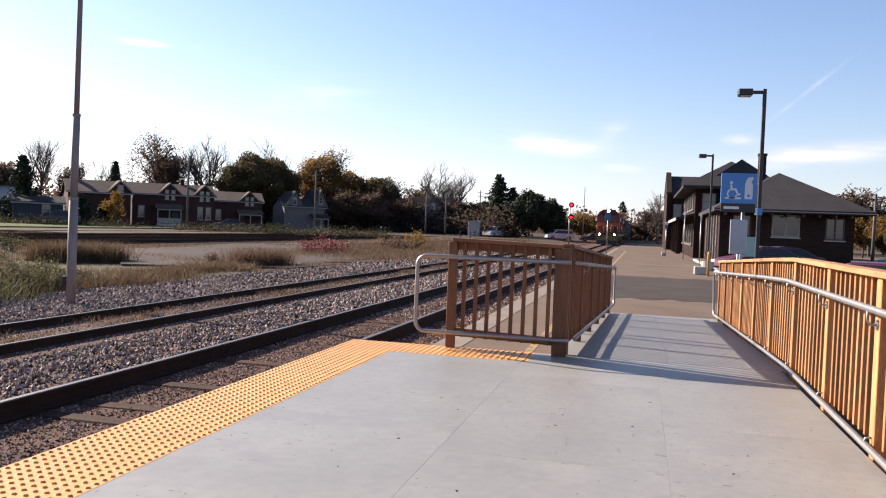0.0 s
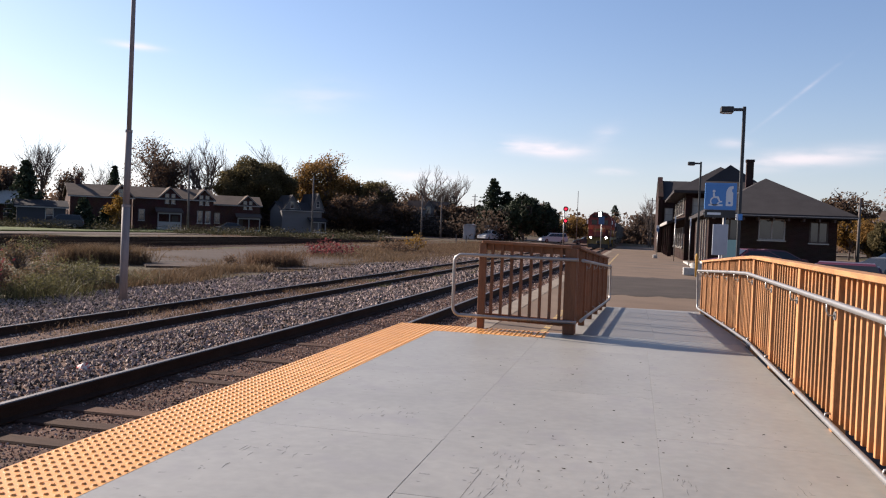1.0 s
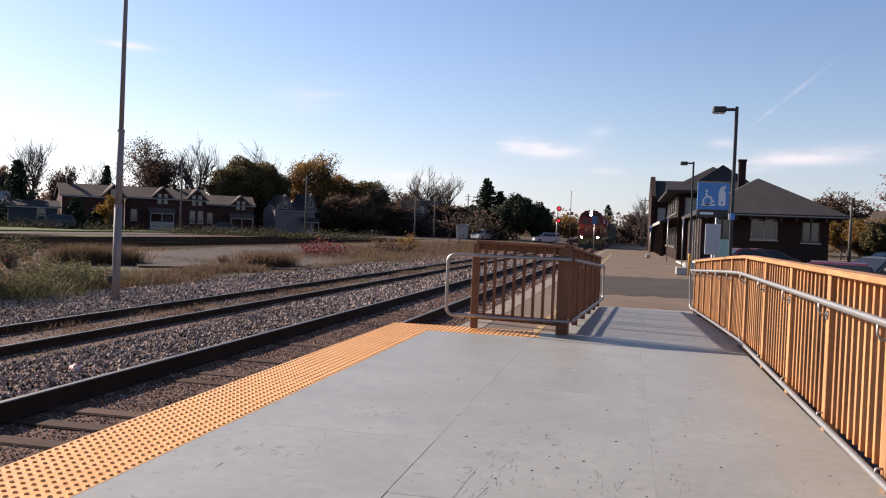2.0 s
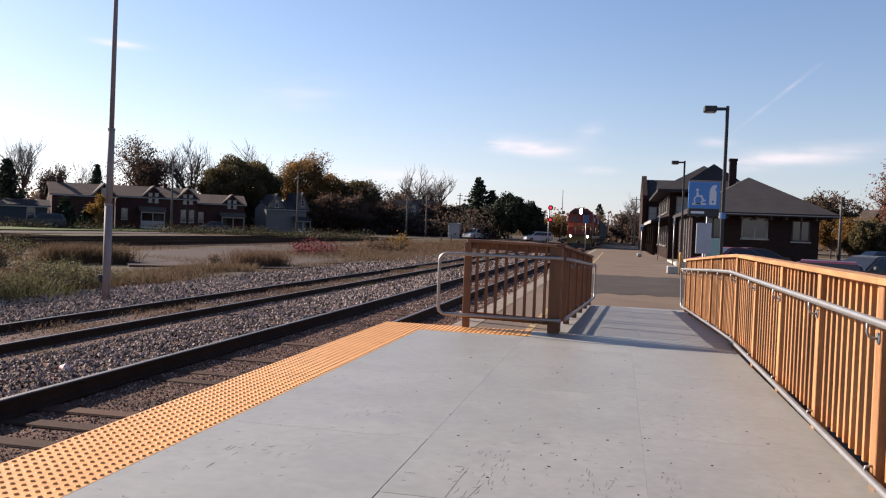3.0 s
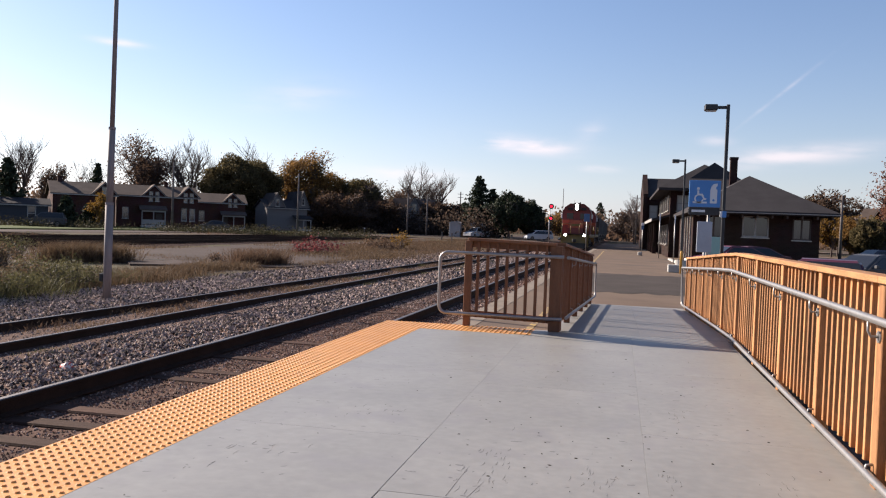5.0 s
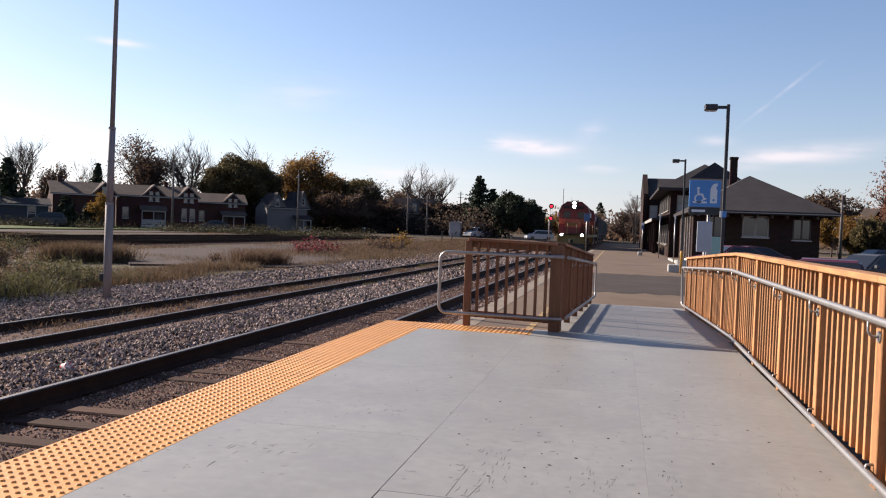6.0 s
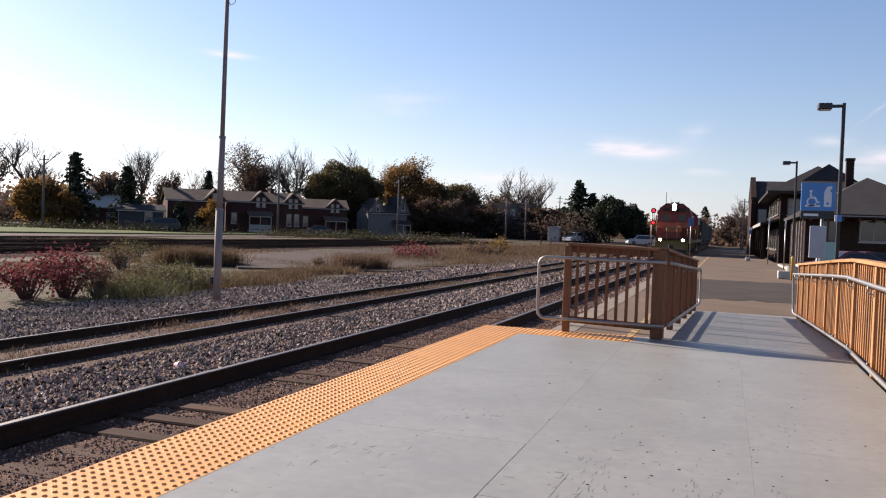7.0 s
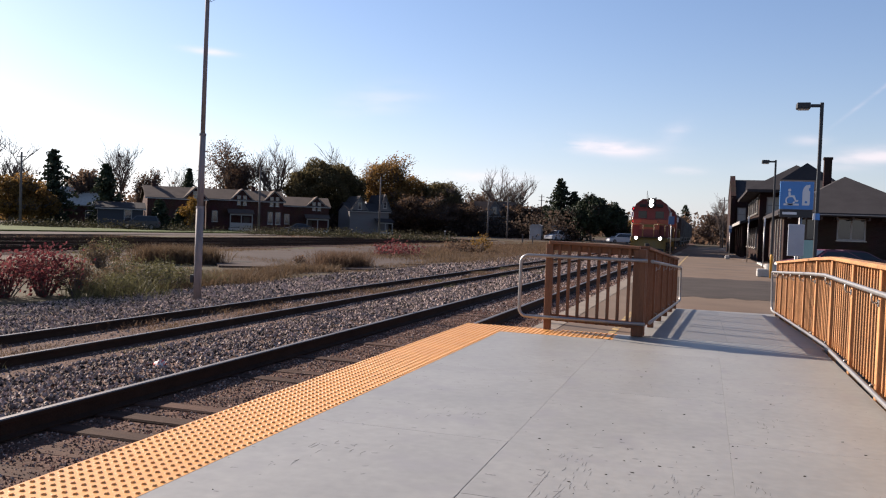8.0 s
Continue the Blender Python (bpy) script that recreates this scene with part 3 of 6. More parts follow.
patch("lot_gravel", [(-14.2, 33), (-13.8, 60), (-13.8, 90), (-17.5, 66), (-25, 112), (-29, 70), (-28.5, 38), (-24, 36), (-19, 31)], LOW + 0.055, LOT, "pale gravel lot between the tracks", 0.9, 5)
patch("street_asphalt", [(-50.5, 40), (-57.5, 40), (-56.5, 92), (-45, 150), (-25, 200), (-19, 200), (-40, 146), (-50.5, 92)], LOW + 0.30, LOT, "pale street in front of the brick houses", 0.25, 6)
patch("lawn_verge", [(-57.6, 30), (-95, 40), (-90, 120), (-62, 170), (-46, 153), (-57, 92)], LOW + 0.42, LAWN, "green verge and front lawns before the houses", 0.3, 7)
patch("dry_verge", [(-44.5, 60), (-50, 60), (-49.5, 92), (-41, 130), (-37, 130)], LOW + 0.27, EARTH, "dry grass strip beside the street", 0.6, 8)
PUDDLE = mat("dark_wet_ground", (0.035, 0.029, 0.026), 0.85, vary=0.2, scale=0.5, bump=0.05)
for k, pts in enumerate(([(-21.6, 33.0), (-20.4, 33.3), (-20.2, 34.4), (-21.3, 34.5)], [(-20.1, 34.6), (-19.4, 35.2), (-19.3, 36.0), (-20.0, 35.6)], [(-22.4, 33.9), (-21.8, 34.2), (-21.9, 34.9), (-22.5, 34.6)])):
    patch("puddle_shallow", pts, LOW + 0.062, PUDDLE, "shallow dark puddle on the gravel lot", 0.3, 9 + k)
patch("lawn_verge", [(17, 72), (40, 80), (44, 110), (29, 110)], LOTZ + 0.03, LAWN, "green lawn beyond the car park", 0.4, 14)

for cx, y0, y1 in ((-32.2, 8, 170), (-36.8, 10, 190), (-41.6, 12, 200)):
    bm = B()
    loft(bm, [(cx - 2.4, LOW - 0.2), (cx - 1.5, LOW + 0.12), (cx + 1.5, LOW + 0.12), (cx + 2.4, LOW - 0.2)], "y", y0, y1)
    bed = link("ballast_bank", bm, BED)
    t = tagged(thing("railway_track", "old yard track with dark rusty rails", "railway track", group="yard tracks", kind="structure"))
    bed.parent = t
    first = rail_mesh(y0, y1, RAIL_RUST)
    first.parent = t
    first.matrix_basis = pose(cx - 0.7535, 0, LOW + 0.19)
    share("rail", first.data, t, pose(cx + 0.7535, 0, LOW + 0.19))
    bm = B()
    y = y0
    while y < min(y1, 130):
        box(bm, cx - 1.28, cx + 1.28, y - 0.11, y + 0.11, LOW + 0.06, LOW + 0.18)
        y += 0.6
    tagged(part("sleepers_far", bm, SLEEPER, t), kind="stuff")


# ---- plants ----
BARK = mat("grey_brown_bark", (0.085, 0.066, 0.06), 0.9, vary=0.35, scale=3, fine=25, bump=0.6, dist=0.02, stretch=(2, 2, 0.5))
LEAF = {
    "olive": leaf_mat("olive_leaves", (0.0638, 0.0517, 0.0264), (0.1375, 0.11, 0.055), 0.5),
    "dark": leaf_mat("dark_needles", (0.015, 0.0225, 0.015), (0.0438, 0.055, 0.0312), 0.15),
    "yellow": leaf_mat("yellow_autumn_leaves", (0.132, 0.0704, 0.0176), (0.2376, 0.1364, 0.0308), 0.4),
    "gold": leaf_mat("golden_brown_leaves", (0.1045, 0.0605, 0.022), (0.253, 0.143, 0.0495), 0.5),
    "brown": leaf_mat("brown_autumn_leaves", (0.0605, 0.0396, 0.0286), (0.1375, 0.0857, 0.0573), 0.5),
    "red": leaf_mat("dark_red_leaves", (0.0748, 0.0194, 0.0229), (0.176, 0.0528, 0.0546), 0.45),
    "rust": leaf_mat("rust_red_leaves", (0.132, 0.0598, 0.044), (0.264, 0.1276, 0.088), 0.5),
    "green": leaf_mat("green_weeds", (0.0528, 0.051, 0.0246), (0.1232, 0.1126, 0.0546), 0.35),
    "murk": leaf_mat("dull_dark_leaves", (0.0396, 0.0286, 0.0231), (0.0825, 0.0583, 0.0462), 0.5),
    "weed": leaf_mat("dark_green_weeds", (0.0229, 0.0229, 0.0132), (0.066, 0.0581, 0.0317), 0.3),
    "straw": leaf_mat("dry_straw_grass", (0.0731, 0.0492, 0.032), (0.1591, 0.105, 0.064), 0.35),
}


class Soup:
    """Vertices and faces gathered in plain lists."""

    def __init__(self):
        self.v, self.f = [], []

    def limb(self, pts, r0, r1, seg):
        base = len(self.v)
        n = len(pts)
        for i, p in enumerate(pts):
            d = (pts[min(i + 1, n - 1)] - pts[max(i - 1, 0)]).normalized()
            s = d.cross(Vector((0.31, 0.95, 0.05))).normalized()
            u = d.cross(s)
            r = r0 + (r1 - r0) * i / (n - 1)
            for k in range(seg):
                a = 2 * math.pi * k / seg
                self.v.append(p + s * (r * math.cos(a)) + u * (r * math.sin(a)))
        for i in range(n - 1):
            for k in range(seg):
                a, b = base + i * seg + k, base + i * seg + (k + 1) % seg
                self.f.append((a, b, b + seg, a + seg))

    def leaf(self, p, size, rnd):
        n = Vector((rnd.gauss(0, 1), rnd.gauss(0, 1), rnd.gauss(0, 1))).normalized()
        s = n.orthogonal().normalized() * size
        t = n.cross(s) * rnd.uniform(0.5, 0.9)
        k = len(self.v)
        self.v += [p - s, p - t, p + s, p + t]
        self.f.append((k, k + 1, k + 2, k + 3))

    def mesh(self, name, material):
        return soup(name, [tuple(p) for p in self.v], self.f, material)


def broadleaf(place, height, width, leaf, seed, leaves=2500, size=0.22, bare=0.0, label="", low=0.3, steep=0.75, twigs=5, dome=0.0):
    """A tree with a forked trunk, limbs and twigs; leaves hang in clumps at the twigs' ends."""
    rnd = random.Random(seed)
    wood, tips = Soup(), []
    thin = 0.03 if leaves else 0.011
    girth = 0.022 if leaves else 0.013
    forks = (7, 5, twigs, 4) if leaves else (6, 5, 5, 5)

    def grow(p, d, length, r, level):
        pts = [p]
        for k in range(3):
            d = (d + Vector((rnd.gauss(0, 0.10), rnd.gauss(0, 0.10), 0.06))).normalized()
            pts.append(pts[-1] + d * length / 3)
        wood.limb(pts, max(r, thin), max(r * 0.6, thin * 0.7), 6 if level < 2 else 3)
        if level == 4:
            tips.append(pts[-1])
            return
        if level >= 2:
            tips.append(pts[2])
        for k in range(forks[level]):
            q = pts[rnd.choice((1, 2, 3))] if level else pts[rnd.choice((2, 3))] + Vector((0, 0, rnd.uniform(-0.12, 0.05) * height))
            a = rnd.uniform(0, 6.283)
            lean = rnd.uniform(0.35, 0.95) * (1.25 - steep)
            side = Vector((math.cos(a), math.sin(a), 0))
            nd = (d * steep + side * (lean * 2.0) + Vector((0, 0, 0.25))).normalized()
            grow(q, nd, length * rnd.uniform(0.55, 0.8), r * 0.52, level + 1)

    grow(Vector((0, 0, -0.2)), Vector((0, 0, 1)), height * low, height * girth, 0)
    top = max(p.z for p in tips)
    side = max(max(abs(p.x), abs(p.y)) for p in tips)
    fx, fz = 1.35 * width / 2 / side, height / top
    for s in (wood,):
        s.v = [Vector((p.x * (fx if p.z > height * low * 0.7 else 1), p.y * (fx if p.z > height * low * 0.7 else 1), p.z * fz)) for p in s.v]
    tips = [Vector((p.x * fx, p.y * fx, p.z * fz)) for p in tips]
    t = thing("tree", label, "tree", Matrix.Translation(place))
    tr = new("trunk", wood.mesh("trunk", BARK))
    tr.parent = t
    if leaves:
        crown = Soup()
        for k in range(leaves):
            p = rnd.choice(tips)
            if rnd.random() < dome:
                d = Vector((rnd.gauss(0, 1), rnd.gauss(0, 1), rnd.gauss(0, 1))).normalized()
                lump = 0.86 + 0.30 * noise.noise(d * 2.3 + Vector((seed, 0, 0)))
                r = lump * rnd.uniform(0.72, 1.0)
                p = Vector((d.x * r * width * 0.52, d.y * r * width * 0.52, height * 0.58 + d.z * r * height * 0.42))
                crown.leaf(p, size * rnd.uniform(0.6, 1.3), rnd)
                continue
            if rnd.random() < bare:
                continue
            crown.leaf(p + Vector((rnd.gauss(0, 1), rnd.gauss(0, 1), rnd.gauss(0, 0.8))) * (width * (0.060 if leaves > 15000 else 0.036)), size * rnd.uniform(0.6, 1.3), rnd)
        cr = new("crown", crown.mesh("crown", LEAF[leaf]))
        cr.parent = t
    return t


def conifer(place, height, width, seed, label, leaf="dark", rough=0.25):
    """A spruce: whorls of drooping boughs with flat sprays of needles."""
    rnd = random.Random(seed)
    wood, needles = Soup(), Soup()
    wood.limb([Vector((0, 0, -0.2)), Vector((0, 0, height * 0.5)), Vector((0, 0, height))], height * 0.018, 0.02, 6)
    z = height * 0.08
    while z < height * 0.99:
        reach = 1.45 * width / 2 * (1 - z / height) ** 0.68 + 0.12
        for k in range(7):
            a = rnd.uniform(0, 6.283)
            r = reach * rnd.uniform(1 - 2 * rough, 1 + rough * 0.5)
            d = Vector((math.cos(a), math.sin(a), 0))
            tip = Vector((0, 0, z)) + d * r + Vector((0, 0, -0.12 * r))
            wood.limb([Vector((0, 0, z)), Vector((0, 0, z)) + d * r * 0.5, tip], 0.035, 0.01, 3)
            for j in range(int(6 + r * 6)):
                u = rnd.random() ** 0.7
                p = Vector((0, 0, z)).lerp(tip, u) + Vector((rnd.gauss(0, 0.16), rnd.gauss(0, 0.16), rnd.gauss(-0.05, 0.10)))
                needles.leaf(p, rnd.uniform(0.14, 0.30), rnd)
        z += height * 0.022
    t = thing("tree", label, "tree", Matrix.Translation(place))
    a = new("trunk", wood.mesh("trunk", BARK))
    b = new("crown", needles.mesh("crown", LEAF[leaf]))
    a.parent = b.parent = t
    return t


def shrub(place, height, width, leaf, seed, label, count=900, size=0.07, name="shrub"):
    rnd = random.Random(seed)
    wood, crown = Soup(), Soup()
    for k in range(26):
        a, u = rnd.uniform(0, 6.283), rnd.random() ** 0.5
        tip = Vector((math.cos(a) * u * width / 2, math.sin(a) * u * width / 2, height * (1 - 0.55 * u * u) * rnd.uniform(0.7, 1.0)))
        mid = tip * 0.5 + Vector((0, 0, height * 0.12))
        wood.limb([Vector((tip.x * 0.12, tip.y * 0.12, -0.08)), mid, tip], 0.012 + 0.01 * height, 0.004, 3)
        for j in range(count // 26):
            w = rnd.random() ** 0.6
            p = mid.lerp(tip, w) if w > 0.3 else Vector((tip.x * 0.2, tip.y * 0.2, 0.1)).lerp(mid, w * 3)
            crown.leaf(p + Vector((rnd.gauss(0, 1), rnd.gauss(0, 1), rnd.gauss(0, 1))) * width * 0.07, size * rnd.uniform(0.6, 1.4), rnd)
    t = thing(name, label, name, Matrix.Translation(place))
    a = new("stem", wood.mesh("stem", BARK))
    b = new("foliage", crown.mesh("foliage", LEAF[leaf]))
    a.parent = b.parent = t
    return t


def grass(spots, leaf, seed, label, name="grass"):
    """Tufts of blades: (x, y, spread x, spread y, blades, height)."""
    rng = np.random.default_rng(seed)
    vs, n0 = [], 0
    for x, y, sx, sy, n, h in spots:
        n = int(n * 1.9)
        px, py = x + rng.normal(0, sx, n), y + rng.normal(0, sy, n)
        keep = (abs(px + 4.62) > 1.5) & (px < -2.2)
        px, py = px[keep], py[keep]
        n = len(px)
        pz = np.array([max(ground_height(a, b), LOW) for a, b in zip(px, py)]) - 0.02
        hh = h * rng.uniform(0.4, 1.2, n)
        a = rng.uniform(0, 6.28, n)
        w = 0.0022 + 0.007 * np.minimum(np.hypot(px, py) / 40, 1.6)
        lean = rng.normal(0, 0.55, (n, 2)) * hh[:, None]
        b0 = np.stack([px - np.cos(a) * w, py - np.sin(a) * w, pz], -1)
        b1 = np.stack([px + np.cos(a) * w, py + np.sin(a) * w, pz], -1)
        m0 = (b0 + np.stack([lean[:, 0] * 0.4, lean[:, 1] * 0.4, hh * 0.6], -1))
        m1 = (b1 + np.stack([lean[:, 0] * 0.4, lean[:, 1] * 0.4, hh * 0.6], -1))
        tp = np.stack([px + lean[:, 0], py + lean[:, 1], pz + hh], -1)
        vs.append(np.stack([b0, b1, m1, m0, tp], 1).reshape(-1, 3))
        n0 += n
    v = np.concatenate(vs)
    k = 5 * np.arange(n0)
    f = [(int(i), int(i) + 1, int(i) + 2, int(i) + 3) for i in k] + [(int(i) + 3, int(i) + 2, int(i) + 4) for i in k]
    return tagged(new(name, soup(name, v.tolist(), f, LEAF[leaf])), label, "grass", kind="stuff")


rnd = random.Random(11)
# weeds along the second track and in the band beyond it
band = [(rnd.uniform(-13.8, -15.0), rnd.uniform(20, 70), 0.35, 1.2, 130, rnd.uniform(0.1, 0.25)) for _ in range(26)]
grass(band, "straw", 21, "dry straw-coloured grass beside the second track")
grass([(x + rnd.gauss(0, 0.7), y + rnd.gauss(0, 0.9), 0.45, 0.5, 190, rnd.uniform(0.2, 0.5)) for x, y in ((-14.0, 17.0), (-15.4, 19.0), (-14.9, 21.2), (-16.2, 20.6)) for _ in range(2)], "green", 22, "green weeds in the yard's gravel")
grass([(rnd.uniform(-17.0, -28.0), rnd.uniform(22, 40), 0.8, 0.8, 120, rnd.uniform(0.08, 0.22)) for _ in range(16)], "straw", 23, "dry tufts of yard grass")
grass([(rnd.uniform(-13.5, -22.0), rnd.uniform(48, 110), 1.6, 3.0, 330, rnd.uniform(0.15, 0.4)) for _ in range(56)], "straw", 24, "tall dry grass between the lots")
grass([(rnd.uniform(-13.5, -24.0), rnd.uniform(60, 125), 1.6, 3.0, 300, rnd.uniform(0.15, 0.4)) for _ in range(44)], "brown", 25, "brown dry grass between the lots")
grass([(-9.24 + rnd.uniform(-0.6, 2.0), rnd.uniform(7, 55), 0.12, 0.25, 40, rnd.uniform(0.05, 0.14)) for _ in range(30)], "green", 26, "small green weeds between the rails")
grass([(-9.24 + rnd.uniform(-0.6, 0.6), rnd.uniform(5, 70), 0.16, 0.35, 60, rnd.uniform(0.06, 0.15)) for _ in range(30)], "straw", 27, "short dry grass between the rails")
grass([(-9.24 + rnd.uniform(-0.65, 0.65), rnd.uniform(6, 60), 0.2, 0.5, 90, rnd.uniform(0.05, 0.15)) for _ in range(26)], "brown", 31, "brown dead weeds between the rails")
grass([(-14.3 - rnd.random() ** 2 * 1.6, 19.5 + 11.5 * k / 17, 0.35, 0.6, 210, rnd.uniform(0.2, 0.42)) for k in range(18)], "straw", 32, "knee-high tan grass along the ballast's edge")
grass([(x, y, 0.45, 0.4, 520, 0.8) for x, y in ((-22.9, 30.2), (-22.4, 31.0), (-21.9, 31.8), (-22.6, 30.6), (-21.5, 32.0))], "straw", 33, "tall tan clump of dry grass")
grass([(x, y, 0.35, 0.5, 420, 0.75) for x, y in ((-16.2, 33.8), (-15.8, 34.6), (-15.6, 35.4))], "brown", 34, "tall brown clump of dry grass")
grass([(-28.5 + rnd.uniform(-2, 2), rnd.uniform(30, 120), 0.8, 3.0, 160, rnd.uniform(0.12, 0.28)) for _ in range(24)], "straw", 28, "dry grass along the yard tracks")
grass([(-45.5 + rnd.uniform(-2, 2), rnd.uniform(40, 140), 1.4, 3.0, 150, rnd.uniform(0.2, 0.5)) for _ in range(24)], "brown", 29, "brown grass along the yard tracks")
grass([(rnd.uniform(-13.0, -29.0), rnd.uniform(16, 62), 0.7, 0.9, 110, rnd.uniform(0.04, 0.13)) for _ in range(90)], "brown", 30, "low brown dead weeds on the yard ground")
for b, d, h, w, kind, n, lab in (
        (43.6, 21.8, 1.2, 2.2, "red", 1800, "dark red shrub beside the tracks"), (45.8, 21.4, 1.15, 1.9, "red", 1300, "dark red shrub beside the tracks"),
        (41.7, 21.6, 1.05, 1.1, "brown", 900, "brown withered shrub beside the tracks"),
        (38.5, 27.5, 0.8, 1.5, "green", 900, "green weedy bush on the yard ground"), (37.5, 23.5, 0.8, 1.6, "green", 1500, "grey-green weedy bush beside the pole"),
        (39.6, 21.8, 0.55, 1.4, "green", 1200, "grey-green weedy bush beside the tracks"), (35.9, 24.5, 0.7, 1.5, "green", 1300, "grey-green weedy bush beside the pole"), (38.8, 25.0, 0.65, 1.6, "straw", 1100, "tan weedy bush on the yard ground"),
        (34.9, 26.5, 0.45, 1.2, "straw", 800, "tan weedy bush beside the pole"), (40.9, 23.5, 0.5, 1.3, "straw", 900, "tan weedy bush beside the tracks"), (36.5, 28, 0.75, 1.3, "green", 800, "green weedy bush on the yard ground"),
        (39.5, 45, 0.9, 2.4, "green", 700, "green bush before the yard tracks"), (40.4, 33.5, 1.0, 1.7, "straw", 700, "grey-tan dried weed bush"), (40.6, 36, 0.9, 2.0, "green", 800, "dark green weedy bush on the yard ground"),
        (27.6, 36.5, 0.6, 0.8, "brown", 260, "brown dried weed clump on the gravel"),
        (20.8, 54, 0.8, 3.6, "red", 800, "reddish low shrub at the lot's edge"), (15.1, 68, 1.75, 2.2, "yellow", 380, "yellow-leaved shrub in the dry grass"), (16.6, 66, 0.9, 3.2, "brown", 700, "brown weedy shrub in the dry grass")):
    shrub(polar(b, d), h, w, kind, int(b * 10), lab, n, 0.026 if d < 29 and kind != "red" else 0.04 if d < 50 else 0.075)

def plant(rows, seed):
    """Broadleaf trees: bearing, distance, height, width, leaves, how many, how bare, label."""
    for k, (b, d, h, w, kind, n, bare, lab) in enumerate(rows):
        big = 0.11 if d < 115 else 0.18 if kind in ("olive", "brown", "gold") else 0.2
        broadleaf(polar(b, d, LOW + 0.05), h, w, kind, seed + k, int(n * (5 if d > 115 else 10)), big, bare, lab, low=0.24 if h > 9 else 0.18,
                  steep=0.78 if n < 200 else 0.66,
                  dome=0.9 if kind == "olive" else 0.7 if kind == "dark" else 0.55 if kind in ("gold", "rust") and n > 900 else 0.25 if kind == "brown" and n > 1000 else 0.0)


# behind the left end of the houses
plant((
    (45.8, 150, 15.5, 11, "brown", 0, 0, "tall bare tree behind the houses"),
    (47.8, 150, 14, 10, "brown", 400, 0.7, "tall bare tree behind the houses"),
    (45.6, 118, 6.8, 6.0, "gold", 1600, 0, "small tree with orange-brown autumn leaves"),
    (43.9, 122, 5.5, 5.0, "gold", 1200, 0, "small tree with orange-brown autumn leaves"),
    (41.4, 137, 8.8, 7.0, "brown", 1600, 0.1, "tree with red-brown autumn leaves"),
    (39.2, 160, 15.8, 10, "brown", 0, 0, "tall bare tree behind the houses"),
    (37.6, 160, 11, 7, "brown", 700, 0.4, "tree with thin brown leaves"),
    (35.9, 190, 14.5, 8, "brown", 0, 0, "slender bare tree far behind the roofs"),
), 100)
# behind the brick houses
plant((
    (32.8, 170, 18.3, 11.5, "brown", 1500, 0.15, "tree with dark brown leaves and bare upper twigs"),
    (31.6, 172, 14.0, 8.5, "brown", 1500, 0.1, "tree with dark brown leaves behind the roofs"),
    (29.4, 165, 19.2, 9.0, "brown", 0, 0, "tall bare tree behind the brick houses"),
    (28.0, 170, 15.0, 6.0, "brown", 0, 0, "tall bare tree behind the brick houses"),
    (26.0, 165, 14.6, 17, "olive", 11000, 0, "large rounded olive-green tree"),
    (24.4, 200, 21.0, 13, "brown", 0, 0, "tall bare tree far behind the houses"),
    (26.5, 205, 18.0, 10, "brown", 0, 0, "tall bare tree far behind the houses"),
), 108)
# by the white house and the street
plant((
    (21.9, 170, 16.4, 10, "gold", 3600, 0.05, "tall maple with golden-brown leaves"),
    (20.0, 172, 13.0, 9, "gold", 2600, 0.05, "maple with golden-brown leaves"),
    (17.9, 170, 12.0, 9.5, "olive", 3600, 0, "rounded tree with olive-brown leaves"),
    (19.4, 160, 8.0, 11, "brown", 2600, 0, "low brown-leaved tree by the white house"),
    (16.4, 165, 7.6, 10, "brown", 2400, 0, "low brown-leaved tree at the street"),
    (14.9, 178, 10.4, 9, "brown", 1600, 0.2, "tree with thin brown leaves"),
    (13.7, 175, 15.7, 9, "rust", 0, 0, "bare tree with fine brown twigs"),
    (12.8, 178, 15.2, 9, "rust", 0, 0, "bare tree with fine brown twigs"),
    (12.8, 170, 7.5, 10, "brown", 2200, 0, "low tree with dull brown leaves"),
    (10.9, 172, 7.5, 9, "brown", 2200, 0, "low tree with dull brown leaves"),
), 116)
# round the crossing and along the line
plant((
    (7.5, 152, 9.2, 7.0, "dark", 2600, 0, "dense dark green tree by the crossing"),
    (6.2, 156, 7.9, 6.4, "dark", 2200, 0, "dense dark green tree by the crossing"),
    (4.0, 190, 6.5, 9, "gold", 1200, 0.2, "far tree with yellow-brown leaves"),
    (2.7, 236, 7.5, 9, "brown", 1200, 0.2, "far brown tree beside the line"),
    (-0.95, 160, 10.3, 6.0, "brown", 0, 0, "slender bare tree beside the line"),
    (-1.7, 172, 7.0, 7.5, "brown", 700, 0.3, "bare thicket tree beside the line"),
    (-0.25, 215, 8.5, 7, "brown", 500, 0.3, "bare thicket tree beside the line"),
), 126)
# behind the station and car park
plant((
    (-18.2, 95, 11.0, 8.5, "rust", 2800, 0.15, "maple with rust-red autumn leaves"),
    (-20.0, 98, 9.5, 8, "rust", 2200, 0.2, "maple with rust-red autumn leaves"),
    (-13.6, 132, 9.6, 10, "brown", 1800, 0.1, "brown-leaved tree behind the station"),
    (-11.6, 140, 9.4, 10, "olive", 1800, 0, "dark olive tree behind the station"),
    (-13.2, 112, 5.4, 4.2, "yellow", 1000, 0, "small orange-yellow autumn tree"),
    (-14.6, 100, 5.0, 4.4, "gold", 1200, 0, "small golden-leaved tree by the car park"),
    (-15.4, 82, 4.4, 3.6, "olive", 1000, 0, "dark green garden tree"),
), 133)
